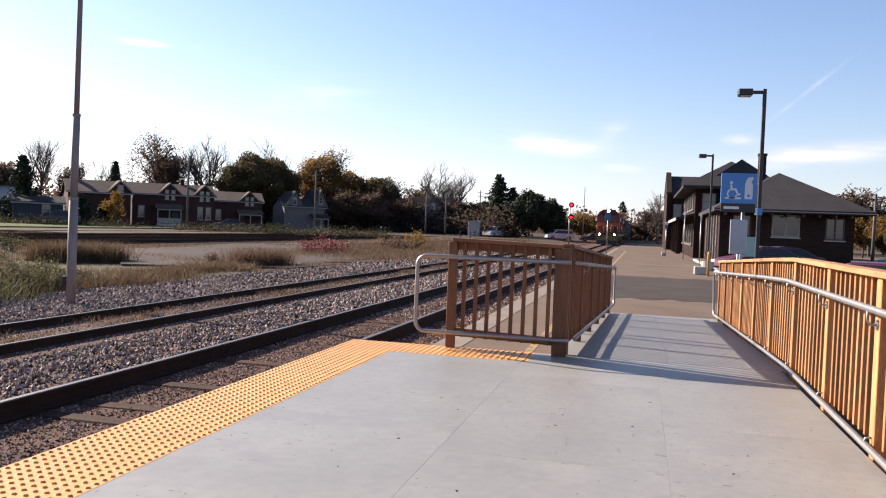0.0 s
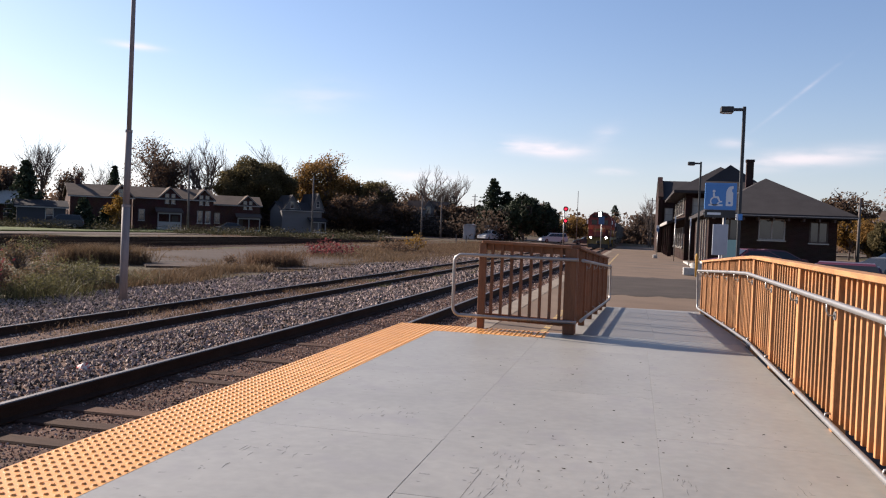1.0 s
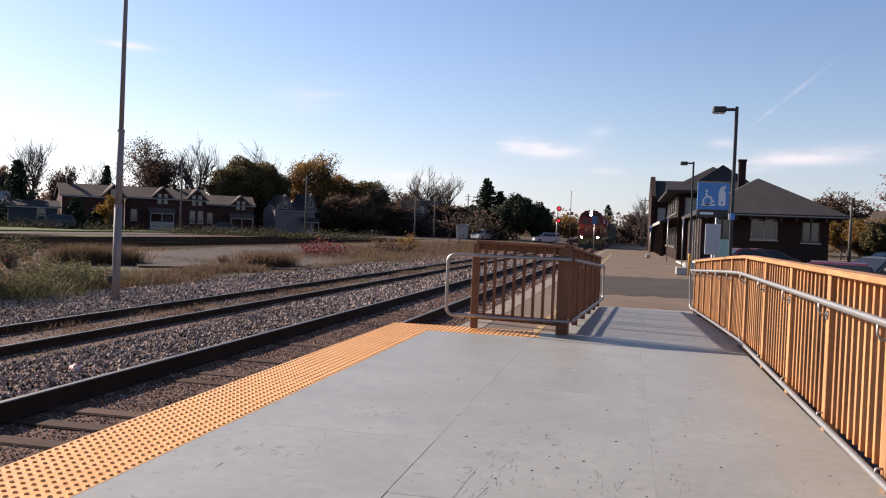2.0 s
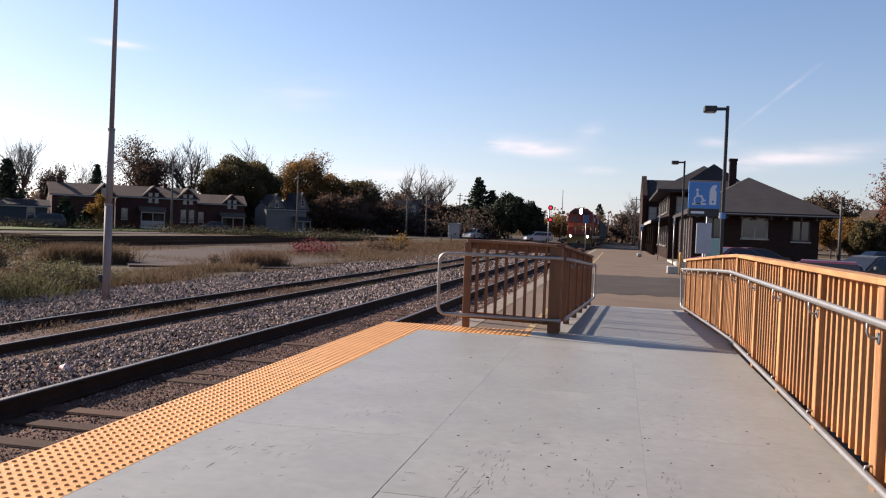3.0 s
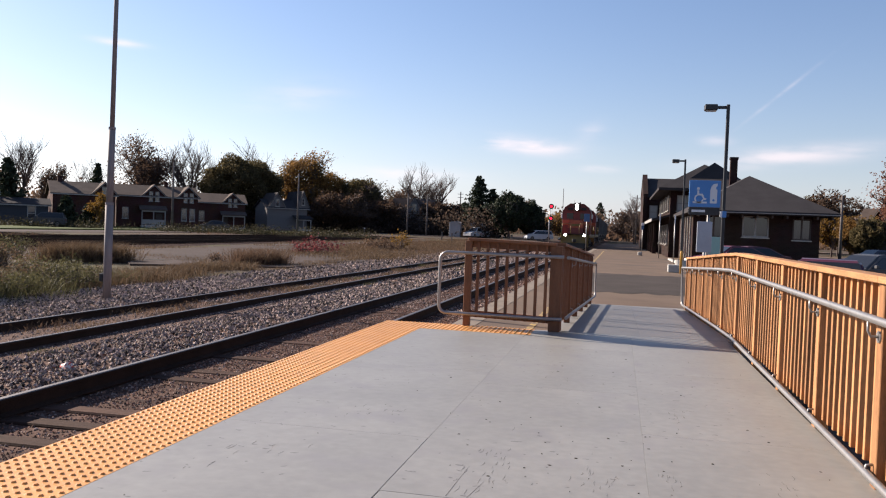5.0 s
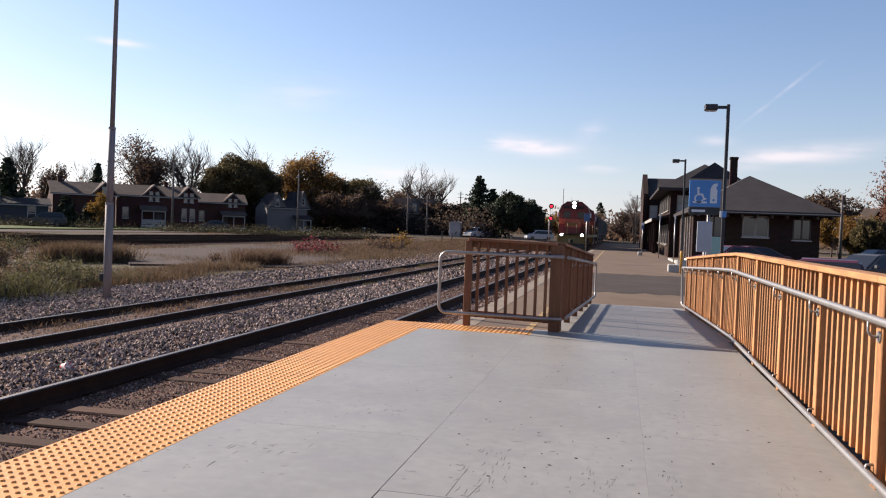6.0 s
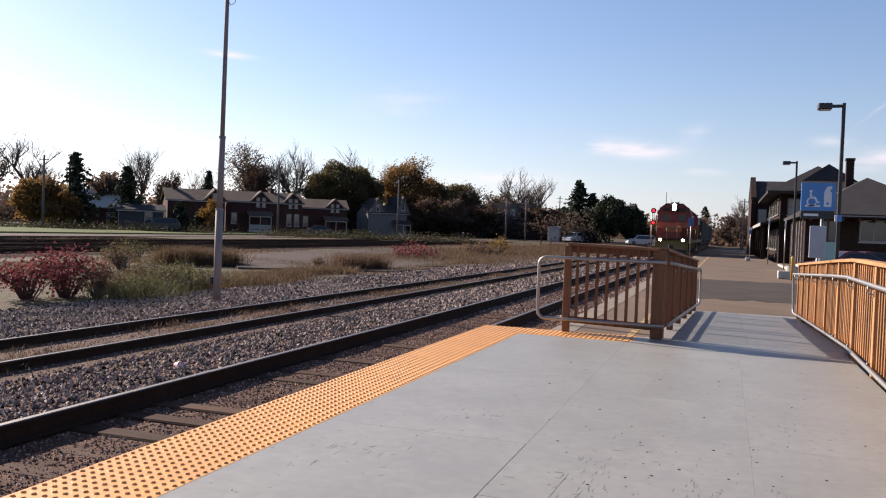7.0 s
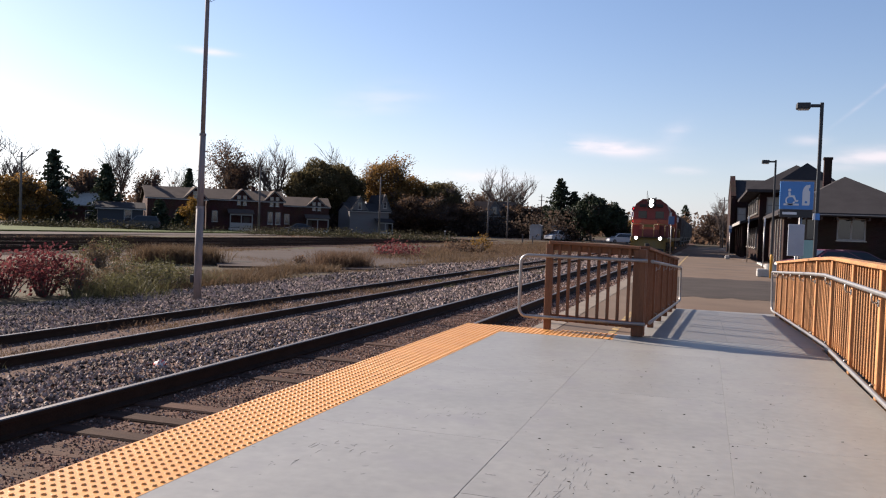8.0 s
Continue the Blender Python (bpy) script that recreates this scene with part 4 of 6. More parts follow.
for b, d, h, w, lab, rough in ((43.2, 125, 10.8, 6.2, "ragged dark pine by the street", 0.45), (40.1, 120, 8.9, 4.6, "ragged dark pine by the street", 0.45), (35.0, 160, 11.2, 3.4, "small dark spruce behind the roofs", 0.2),
                               (9.7, 160, 12.4, 7.4, "tall dark green spruce by the crossing", 0.25), (8.75, 160, 9.9, 6.4, "smaller dark green spruce by the crossing", 0.3), (1.38, 322, 14.0, 7.5, "dark spruce beside the line", 0.25),
                               (36.8, 117, 4.2, 2.4, "small dark evergreen before the brick house", 0.15), (35.5, 118, 3.1, 1.9, "small dark evergreen before the brick house", 0.15)):
    conifer(polar(b, d, LOW + 0.05), h, w, int(b * 7), lab, rough=rough)
shrub(polar(34.85, 116.5, LOW), 5.2, 3.3, "yellow", 77, "yellow-leaved small tree before the brick house", 1500, 0.13)

# a far belt of woods that closes the distance
rng = random.Random(5)
belt, belt_wood = Soup(), Soup()
for k in range(900):
    b = rng.uniform(-60, 75)
    d = rng.uniform(215, 330)
    h = rng.uniform(5, 10) + (2.5 if b > 12 else 0)
    p = polar(b, d, LOW)
    belt_wood.limb([p, p + Vector((0.2, 0, h * 0.5)), p + Vector((0, 0.2, h))], 0.16, 0.03, 3)
    for j in range(70):
        belt.leaf(p + Vector((rng.gauss(0, 2.2), rng.gauss(0, 2.2), min(abs(rng.gauss(0, 0.45)), 1.0) * h)), rng.uniform(0.35, 0.8), rng)
tagged(new("far_woods", belt.mesh("far_woods", LEAF["brown"])), "distant brown and grey autumn woods", "trees", kind="stuff")
tagged(new("far_trunks", belt_wood.mesh("far_trunks", BARK)), "trunks of the distant woods", "trees", kind="stuff")
# brushwood behind the houses
hedge = Soup()
for k in range(480):
    b = rng.uniform(9.5, 50)
    d = rng.uniform(158, 182) if b > 10 else 150
    p = polar(b, d, LOW)
    h = rng.uniform(3.0, 6.0)
    for j in range(220):
        hedge.leaf(p + Vector((rng.gauss(0, 1.6), rng.gauss(0, 1.6), min(abs(rng.gauss(0, 0.5)), 1.0) * h)), rng.uniform(0.14, 0.30), rng)
tagged(new("brushwood", hedge.mesh("brushwood", LEAF["murk"])), "dark brown brushwood behind the houses", "bushes", kind="stuff")
# low dark weeds along the street, open before the lawn
verge = Soup()
for k in range(330):
    b = rng.uniform(17, 50)
    if 31.4 < b < 34.2 and rng.random() < 0.8:
        continue
    p = polar(b, rng.uniform(104, 112), LOW + 0.3)
    h = rng.uniform(0.4, 1.3)
    for j in range(70):
        verge.leaf(p + Vector((rng.gauss(0, 0.8), rng.gauss(0, 0.8), min(abs(rng.gauss(0, 0.5)), 1.0) * h)), rng.uniform(0.05, 0.12), rng)
tagged(new("roadside_weeds", verge.mesh("roadside_weeds", LEAF["weed"])), "low dark weeds and bushes along the street", "bushes", kind="stuff")


# ---- buildings ----
def brick_mat(name, base, mortar, size=0.24):
    m = bpy.data.materials.new(name)
    m.use_nodes = True
    N, L = m.node_tree.nodes, m.node_tree.links
    b = N["Principled BSDF"]
    b.inputs["Roughness"].default_value, b.inputs["Specular IOR Level"].default_value = 0.85, 0.08
    tc, mp, br = N.new("ShaderNodeTexCoord"), N.new("ShaderNodeMapping"), N.new("ShaderNodeTexBrick")
    sep, add, com = N.new("ShaderNodeSeparateXYZ"), N.new("ShaderNodeMath"), N.new("ShaderNodeCombineXYZ")
    L.new(tc.outputs["Object"], sep.inputs[0])
    L.new(sep.outputs[0], add.inputs[0])
    L.new(sep.outputs[1], add.inputs[1])
    L.new(add.outputs[0], com.inputs[0])
    L.new(sep.outputs[2], com.inputs[1])
    L.new(com.outputs[0], br.inputs["Vector"])
    br.inputs["Color1"].default_value = (*base, 1)
    br.inputs["Color2"].default_value = (*[c * 0.65 for c in base], 1)
    br.inputs["Mortar"].default_value = (*mortar, 1)
    br.inputs["Scale"].default_value = 1.0
    br.inputs["Brick Width"].default_value, br.inputs["Row Height"].default_value = size, size / 3
    br.inputs["Mortar Size"].default_value = 0.008
    nz = N.new("ShaderNodeTexNoise")
    nz.inputs["Scale"].default_value = 0.7
    L.new(tc.outputs["Object"], nz.inputs["Vector"])
    mx = N.new("ShaderNodeMix")
    mx.data_type, mx.blend_type = "RGBA", "MULTIPLY"
    mx.inputs["Factor"].default_value = 0.6
    L.new(br.outputs[0], mx.inputs["A"])
    L.new(nz.outputs["Color"], mx.inputs["B"])
    L.new(mx.outputs["Result"], b.inputs["Base Color"])
    bp = N.new("ShaderNodeBump")
    bp.inputs["Strength"].default_value, bp.inputs["Distance"].default_value = 0.4, 0.008
    L.new(br.outputs["Fac"], bp.inputs["Height"])
    L.new(bp.outputs[0], b.inputs["Normal"])
    return m


BRICK = brick_mat("dark_red_brick", (0.084, 0.0288, 0.0256), (0.10, 0.075, 0.068))
STATION_BRICK = brick_mat("station_brown_brick", (0.0462, 0.0231, 0.0197), (0.06, 0.05, 0.046))
ROOF = mat("grey_brown_shingles", (0.084, 0.064, 0.0552), 0.9, vary=0.25, scale=0.8, fine=10, bump=0.6, dist=0.03, spread=0.15)
STATION_ROOF = mat("dark_grey_shingles", (0.0405, 0.0369, 0.0387), 0.9, vary=0.22, scale=0.8, fine=12, bump=0.6, dist=0.03)
SIDING = mat("pale_weatherboard", (0.1211, 0.1135, 0.1135), 0.7, vary=0.08, scale=1, fine=15, bump=0.3, stretch=(0.3, 0.3, 6))
BLUEGREY = mat("blue_grey_weatherboard", (0.028, 0.032, 0.042), 0.7, vary=0.1, scale=1, bump=0.3, stretch=(0.3, 0.3, 6))
TRIM = mat("white_trim_paint", (0.255, 0.2422, 0.2295), 0.55, vary=0.08, scale=2, bump=0.1)
DARKTRIM = mat("dark_trim_paint", (0.06, 0.045, 0.04), 0.6, vary=0.2, scale=2, bump=0.1)
GLASS = mat("dark_window_glass", (0.021, 0.0245, 0.0315), 0.06, vary=0.2, scale=1, bump=0.02, coat=0.5)
BLIND = mat("pale_window_blind", (0.42, 0.42, 0.40), 0.7, vary=0.1, scale=3, bump=0.1)
STONE_SILL = mat("pale_stone", (0.38, 0.36, 0.33), 0.8, vary=0.2, scale=3, bump=0.3)


def wall_with_holes(bm, x0, x1, z0, z1, y, thick, holes):
    """A wall along x with rectangular openings (x, z, w, h) that go through it."""
    xs = sorted({x0, x1, *[h[0] - h[2] / 2 for h in holes], *[h[0] + h[2] / 2 for h in holes]})
    zs = sorted({z0, z1, *[h[1] for h in holes], *[h[1] + h[3] for h in holes]})
    nx, nz = len(xs) - 1, len(zs) - 1

    def solid(i, j):
        if not (0 <= i < nx and 0 <= j < nz):
            return False
        mx, mz = (xs[i] + xs[i + 1]) / 2, (zs[j] + zs[j + 1]) / 2
        return not any(abs(mx - h[0]) < h[2] / 2 and h[1] < mz < h[1] + h[3] for h in holes)

    made = {}

    def vert(i, j, k):
        if (i, j, k) not in made:
            made[i, j, k] = bm.verts.new((xs[i], y + k * thick, zs[j]))
        return made[i, j, k]

    fs = []
    for i in range(nx):
        for j in range(nz):
            if not solid(i, j):
                continue
            ring = [(i, j), (i + 1, j), (i + 1, j + 1), (i, j + 1)]
            fs.append(bm.faces.new([vert(*q, 0) for q in ring]))
            fs.append(bm.faces.new([vert(*q, 1) for q in ring[::-1]]))
            for (p, q), (di, dj) in zip(zip(ring, ring[1:] + ring[:1]), ((0, -1), (1, 0), (0, 1), (-1, 0))):
                if not solid(i + di, j + dj):
                    fs.append(bm.faces.new([vert(*p, 0), vert(*p, 1), vert(*q, 1), vert(*q, 0)]))
    bmesh.ops.recalc_face_normals(bm, faces=fs)
    return bm


def window(parent, m, w, h, frame_mat, blind=False, name="window", bars=1):
    """A sash window in an opening; the wall's face is at y = 0, outside is -y."""
    o = new(name)
    o.parent, o.matrix_basis = parent, m
    bm = B()
    for s in (-1, 1):
        box(bm, s * (w / 2 - 0.05) - 0.05, s * (w / 2 - 0.05) + 0.05, 0.03, 0.12, 0, h)
    box(bm, -w / 2 + 0.1, w / 2 - 0.1, 0.03, 0.12, 0, 0.09)
    box(bm, -w / 2 + 0.1, w / 2 - 0.1, 0.03, 0.12, h - 0.09, h)
    if bars == 1:
        box(bm, -w / 2 + 0.1, w / 2 - 0.1, 0.05, 0.11, h / 2 - 0.03, h / 2 + 0.03)
    else:
        box(bm, -0.05, 0.05, 0.05, 0.11, 0.09, h - 0.09)
    part("frame", bm, frame_mat, o)
    part("pane", box(B(), -w / 2 + 0.1, w / 2 - 0.1, 0.085, 0.095, 0.09, h - 0.09), BLIND if blind else GLASS, o)
    part("sill", box(B(), -w / 2 - 0.06, w / 2 + 0.06, -0.06, 0.05, -0.08, -0.005), STONE_SILL, o)
    return o


def gable_roof(bm, w, d, eave, ridge, over=0.35, t=0.14):
    """Two pitched slabs; the ridge runs along x from -w/2 to w/2, the plan is d deep (y from 0)."""
    for y0, y1 in ((-over, d / 2), (d + over, d / 2)):
        s = (ridge - eave) / (d / 2)
        z0 = eave - over * s
        loft(bm, [(y0, z0), (y0, z0 - t), (y1, ridge - t), (y1, ridge)] if y0 < y1 else [(y0, z0 - t), (y0, z0), (y1, ridge), (y1, ridge - t)], "x", -w / 2 - over, w / 2 + over)
    return bm


def house(m, w, d, eave, ridge, wall, label, gables=(), windows=(), porch=None, door=None, roof=ROOF, chimney=None, trim=TRIM, turn=False):
    """A gabled house. Front at y = 0 facing -y; gables: (x, width, peak); windows: (x, z, w, h)."""
    h = thing("house", label, "house", m)
    holes = [(x, z, a, b) for x, z, a, b in windows if z + b < eave] + ([(door[0], 0.05, 0.95, 2.05)] if door else [])
    bm = wall_with_holes(B(), -w / 2, w / 2, 0, eave, 0, 0.25, holes)
    part("front_wall", bm, wall, h)
    bm = B()
    box(bm, -w / 2, w / 2, d - 0.25, d, 0, eave)
    for s in (-1, 1):
        loft(bm, [(0.252, 0), (d - 0.252, 0), (d - 0.252, eave), (d / 2, ridge - 0.16), (0.252, eave)], "x", s * (w / 2) - (0.25 if s > 0 else 0), s * (w / 2) + (0 if s > 0 else 0.25))
    part("wall", bm, wall, h)
    part("roof", gable_roof(B(), w, d, eave, ridge), roof, h)
    for x, gw, peak in gables:
        g = [q for q in windows if abs(q[0] - x) < gw / 2 and q[1] + q[3] >= eave]
        bm = loft(B(), [(x - gw / 2, eave + 0.002), (x + gw / 2, eave + 0.002), (x, peak - 0.12)], "y", -0.02, 0.24)
        part("gable_wall", bm, wall, h)
        bm = B()
        back = d / 2 * (peak - eave) / (ridge - eave)
        for s in (-1, 1):
            ov = 0.12
            sl = (peak - eave) / (gw / 2)
            pts = [(x + s * (gw / 2 + ov), eave - ov * sl), (x, peak), (x, peak - 0.13), (x + s * (gw / 2 + ov), eave - ov * sl - 0.13)]
            loft(bm, pts, "y", -0.3, back)
        part("gable_roof", bm, roof, h)
        bm = B()
        for s in (-1, 1):
            sl = (peak - eave) / (gw / 2)
            loft(bm, [(x + s * (gw / 2 + 0.1), eave - 0.1 * sl - 0.14), (x, peak - 0.14), (x, peak - 0.22), (x + s * (gw / 2 + 0.1), eave - 0.1 * sl - 0.21)], "y", -0.33, -0.27)
        part("bargeboard", bm, trim, h)
        for q in g:
            window(h, pose(q[0], -0.12, q[1]), q[2], q[3], trim)
    for q in windows:
        if q[1] + q[3] < eave:
            window(h, pose(q[0], 0, q[1]), q[2], q[3], trim)
    if door:
        part("door", box(B(), door[0] - 0.46, door[0] + 0.46, 0.06, 0.11, 0.05, 2.08), DARKTRIM, h)
    if porch:
        x0, x1, hz, pd = porch
        part("porch_roof", loft(B(), [(-pd - 0.25, hz), (-pd - 0.25, hz + 0.14), (-0.01, hz + 0.75), (-0.01, hz + 0.6)], "x", x0 - 0.25, x1 + 0.25), roof, h)
        part("porch_beam", box(B(), x0, x1, -pd - 0.05, -pd + 0.1, hz - 0.22, hz - 0.005), trim, h)
        n = max(2, round((x1 - x0) / 1.5))
        for k in range(n + 1):
            x = x0 + 0.07 + (x1 - x0 - 0.14) * k / n
            part("porch_post", box(B(), x - 0.07, x + 0.07, -pd - 0.04, -pd + 0.1, 0.3, hz - 0.222), trim, h)
        part("porch_floor", box(B(), x0, x1, -pd - 0.1, -0.01, -0.1, 0.295), STONE_SILL, h)
        if porch[2] > 2.3:
            part("porch_rail", box(B(), x0 + 0.15, x1 - 0.15, -pd, -pd + 0.05, 0.4, 1.15), trim, h)
    if chimney:
        cx, cy, ct = chimney
        part("chimney", box(box(B(), cx - 0.3, cx + 0.3, cy - 0.3, cy + 0.3, eave, ct), cx - 0.36, cx + 0.36, cy - 0.36, cy + 0.36, ct - 0.02, ct + 0.12), wall, h)
    part("fascia", box(B(), -w / 2 - 0.34, w / 2 + 0.34, -0.40, -0.36, eave - 0.33, eave - 0.20), trim, h)
    return h


G = LOW + 0.45


def house_at(bearing, dist, turn):
    p = polar(bearing, dist, G)
    return pose(p.x, p.y, p.z, 0, 0, turn)


house(house_at(35.75, 124, 42), 8.0, 9, 4.5, 6.15, BRICK, "dark red brick house with a grey shingled roof", [(2.6, 3.4, 6.2)], [(2.6, 4.5, 0.8, 1.0), (-2.4, 1.1, 1.0, 1.6), (0.4, 1.1, 1.0, 1.6)], chimney=(-2.8, 4.5, 6.7))
house(house_at(31.3, 131, 38), 11.6, 9, 4.8, 6.4, BRICK, "semi-detached dark red brick house with two front gables", [(-0.6, 3.4, 6.45), (4.4, 3.2, 6.4)],
      [(-1.05, 3.9, 0.56, 1.45), (-0.15, 3.9, 0.56, 1.45), (3.95, 3.9, 0.56, 1.45), (4.85, 3.9, 0.56, 1.45), (3.8, 1.1, 0.8, 1.9), (5.0, 1.1, 0.8, 1.9), (-4.6, 1.2, 0.9, 1.7)],
      porch=(-2.5, 0.9, 2.5, 1.8), door=(0.2,), chimney=(1.6, 4.5, 6.9))
house(house_at(27.5, 143, 33), 9.0, 9, 4.5, 6.0, BRICK, "dark red brick house with a shaded porch", [(2.4, 3.4, 6.1)], [(1.95, 3.7, 0.56, 1.4), (2.85, 3.7, 0.56, 1.4), (-2.6, 1.2, 0.9, 1.7)], porch=(0.6, 4.3, 2.25, 1.8), door=(1.2,))
house(house_at(22.9, 151, 40), 7.4, 8, 4.2, 5.6, SIDING, "white weatherboard house with steep gables", [(-1.9, 3.2, 6.8), (2.9, 2.6, 7.3)], [(-1.9, 4.3, 0.7, 1.3), (2.9, 4.7, 0.6, 1.2)], roof=STATION_ROOF, porch=(1.2, 4.0, 2.1, 1.6))
house(house_at(39.2, 116, 42), 5.6, 5, 2.7, 3.4, BLUEGREY, "low blue-grey garage with a white-trimmed front", (), [(0.9, 0.4, 1.0, 2.0)], roof=STATION_ROOF)
house(house_at(41.7, 131, 45), 8.5, 8, 3.1, 5.6, BRICK, "low brick house with a pale roof behind the pines", (), [(1.5, 1.0, 1.2, 1.2)], roof=STONE_SILL)
house(house_at(14.2, 168, 15), 8, 8, 4.5, 7.4, SIDING, "pale house half hidden by trees", [(0, 4, 7.6)], [(0, 4.8, 0.9, 1.4), (-2.4, 1.1, 1.0, 1.6)])
house(house_at(17.0, 176, 15), 10, 8, 4.0, 6.4, BRICK, "dark house half hidden by trees", (), [(2, 1.1, 1.0, 1.6)])
house(pose(31.0, 106, -0.5, 0, 0, -30), 7, 8, 3.6, 6.2, BRICK, "brick house with a white porch beyond the car park", [(-1, 3, 6.0)], [(-2, 1.1, 1.0, 1.6)], porch=(-3.2, 1.0, 2.6, 1.6))


# ---- station ----
def hip_roof(bm, x0, x1, y0, y1, eave, ridge, ry0, ry1, t=0.22):
    """A hipped roof whose ridge runs along y."""
    cx = (x0 + x1) / 2
    low = [bm.verts.new((x, y, eave - t)) for x, y in ((x0, y0), (x1, y0), (x1, y1), (x0, y1))]
    up = [bm.verts.new((x, y, eave)) for x, y in ((x0, y0), (x1, y0), (x1, y1), (x0, y1))]
    a, b = bm.verts.new((cx, ry0, ridge)), bm.verts.new((cx, ry1, ridge))
    fs = [bm.faces.new(low[::-1])]
    for k in range(4):
        fs.append(bm.faces.new((low[k], low[(k + 1) % 4], up[(k + 1) % 4], up[k])))
    fs += [bm.faces.new((up[0], up[1], a)), bm.faces.new((up[1], up[2], b, a)), bm.faces.new((up[2], up[3], b)), bm.faces.new((up[3], up[0], a, b))]
    bmesh.ops.recalc_face_normals(bm, faces=fs)
    return bm


st = thing("station_building", "dark brick railway station with grey hipped roofs", "station")
holes = [(9.15, 1.45, 1.75, 1.45), (12.15, 1.35, 1.2, 1.45), (6.4, 1.35, 1.2, 1.5)]
part("south_wall", wall_with_holes(B(), 5.0, 13.3, LOTZ - 0.3, 3.0, 60.0, 0.35, holes), STATION_BRICK, st)
for k, (x, z, w, hh) in enumerate(holes):
    window(st, pose(x, 60.0, z), w, hh, TRIM if k == 0 else DARKTRIM, bars=2)
for x in (5.0, 12.95):
    part("wing_wall", box(B(), x, x + 0.35, 60.352, 73, LOTZ - 0.3, 3.0), STATION_BRICK, st)
part("wing_roof", hip_roof(B(), 4.5, 14.2, 58.5, 74.0, 3.2, 6.05, 65.2, 73.9), STATION_ROOF, st)
part("gutter", box(B(), 4.45, 14.25, 58.43, 58.495, 3.05, 3.105), TRIM, st, "pale painted gutter")
for k in range(10):
    part("rafter_end", box(B(), 5.2 + k * 0.95, 5.32 + k * 0.95, 58.7, 59.98, 2.76, 2.965), DARKTRIM, st)
bm = B()
wall_with_holes(bm, 4.2, 10.4, LOTZ - 0.3, 5.3, 74.2, 0.35, [(5.3, 3.5, 1.1, 1.4)])
part("south_wall", bm, STATION_BRICK, st)
window(st, pose(5.3, 74.2, 3.5), 1.1, 1.4, TRIM, blind=True)
for x in (4.2, 10.05):
    part("block_wall", box(B(), x, x + 0.35, 74.552, 93, LOTZ - 0.3, 5.3), STATION_BRICK, st)
for k in range(5):
    window(st, pose(4.2 - 0.13, 76.4 + 3.6 * k, 3.55, 0, 0, -90), 1.1, 1.4, TRIM, blind=k % 2 == 0)
    window(st, pose(4.2 - 0.13, 76.4 + 3.6 * k, 0.55, 0, 0, -90), 1.2, 1.8, TRIM)
part("block_roof", hip_roof(B(), 3.1, 11.4, 72.6, 94, 5.45, 7.9, 77.6, 90), STATION_ROOF, st)
part("dormer_peak", hip_roof(B(), 5.5, 10.3, 74.4, 82, 6.2, 7.92, 75.6, 81.9), STATION_ROOF, st)
part("chimney", box(box(B(), 8.62, 9.17, 70.6, 71.15, 4.0, 7.78), 8.57, 9.22, 70.55, 71.2, 7.76, 7.95), STATION_BRICK, st)
bm = B()
loft(bm, [(95, LOTZ - 0.3), (107, LOTZ - 0.3), (107, 5.7), (101, 8.3), (95, 5.7)], "x", 2.45, 2.9)
loft(bm, [(94.9, 5.75), (101, 8.35), (107.1, 5.75), (107.1, 5.95), (101, 8.55), (94.9, 5.95)], "x", 2.4, 2.95)
part("parapet_gable", bm, STATION_BRICK, st, "brick end gable with a raised parapet")
part("rear_wall", wall_with_holes(B(), 2.902, 11, LOTZ - 0.3, 5.7, 95.2, 0.35, [(3.6, 3.2, 0.9, 1.5)]), STATION_BRICK, st)
window(st, pose(3.6, 95.2, 3.2), 0.9, 1.5, TRIM, blind=True)
bm = gable_roof(B(), 8.4, 12, 5.7, 8.1, 0.0)
bmesh.ops.translate(bm, vec=(7.1, 95, 0), verts=bm.verts)
part("rear_roof", bm, STATION_ROOF, st)
# low awning along the platform side
part("awning_roof", loft(B(), [(2.75, 2.62), (2.75, 2.80), (4.99, 3.45), (4.99, 3.27)], "y", 74.5, 104), STATION_ROOF, st)
part("awning_fascia", box(B(), 2.68, 2.745, 74.4, 104, 2.55, 2.82), TRIM, st, "pale awning fascia")
for k in range(6):
    part("awning_post", box(box(B(), 2.95, 3.17, 76 + 5 * k, 76.22 + 5 * k, -0.3, 2.62), 2.88, 3.24, 75.93 + 5 * k, 76.29 + 5 * k, -0.3, 0.55), STATION_BRICK, st)
for k in range(5):
    part("column", box(B(), 4.90, 4.985, 61.3 + 2.2 * k, 61.45 + 2.2 * k, -0.3, 2.85), TRIM, st, "pale painted corner board")



# ---- street furniture ----
BLACK = mat("black_painted_steel", (0.025, 0.025, 0.028), 0.45, 0.2, vary=0.2, scale=4, bump=0.05)
POLE = mat("weathered_grey_pole", (0.2025, 0.1755, 0.1755), 0.75, vary=0.25, scale=2, fine=12, bump=0.3, stretch=(2, 2, 0.3), stain=((0.10, 0.075, 0.065), 3.0, 0.55, 0.7))
UTILITY = mat("old_timber_pole", (0.12, 0.105, 0.10), 0.9, vary=0.3, scale=2, bump=0.3)
SIGN_DIM = mat("dull_blue_sign_face", (0.04, 0.09, 0.19), 0.5, vary=0.1, scale=2, bump=0.02)
SIGN_BLUE = mat("blue_sign_face", (0.055, 0.21, 0.50), 0.45, vary=0.08, scale=2, bump=0.02)
SIGN_WHITE = mat("white_sign_paint", (0.62, 0.64, 0.66), 0.5, vary=0.05, scale=2, bump=0.02)
SIGN_BACK = mat("grey_aluminium_sheet", (0.34, 0.36, 0.41), 0.45, 0.35, vary=0.1, scale=3, bump=0.03)
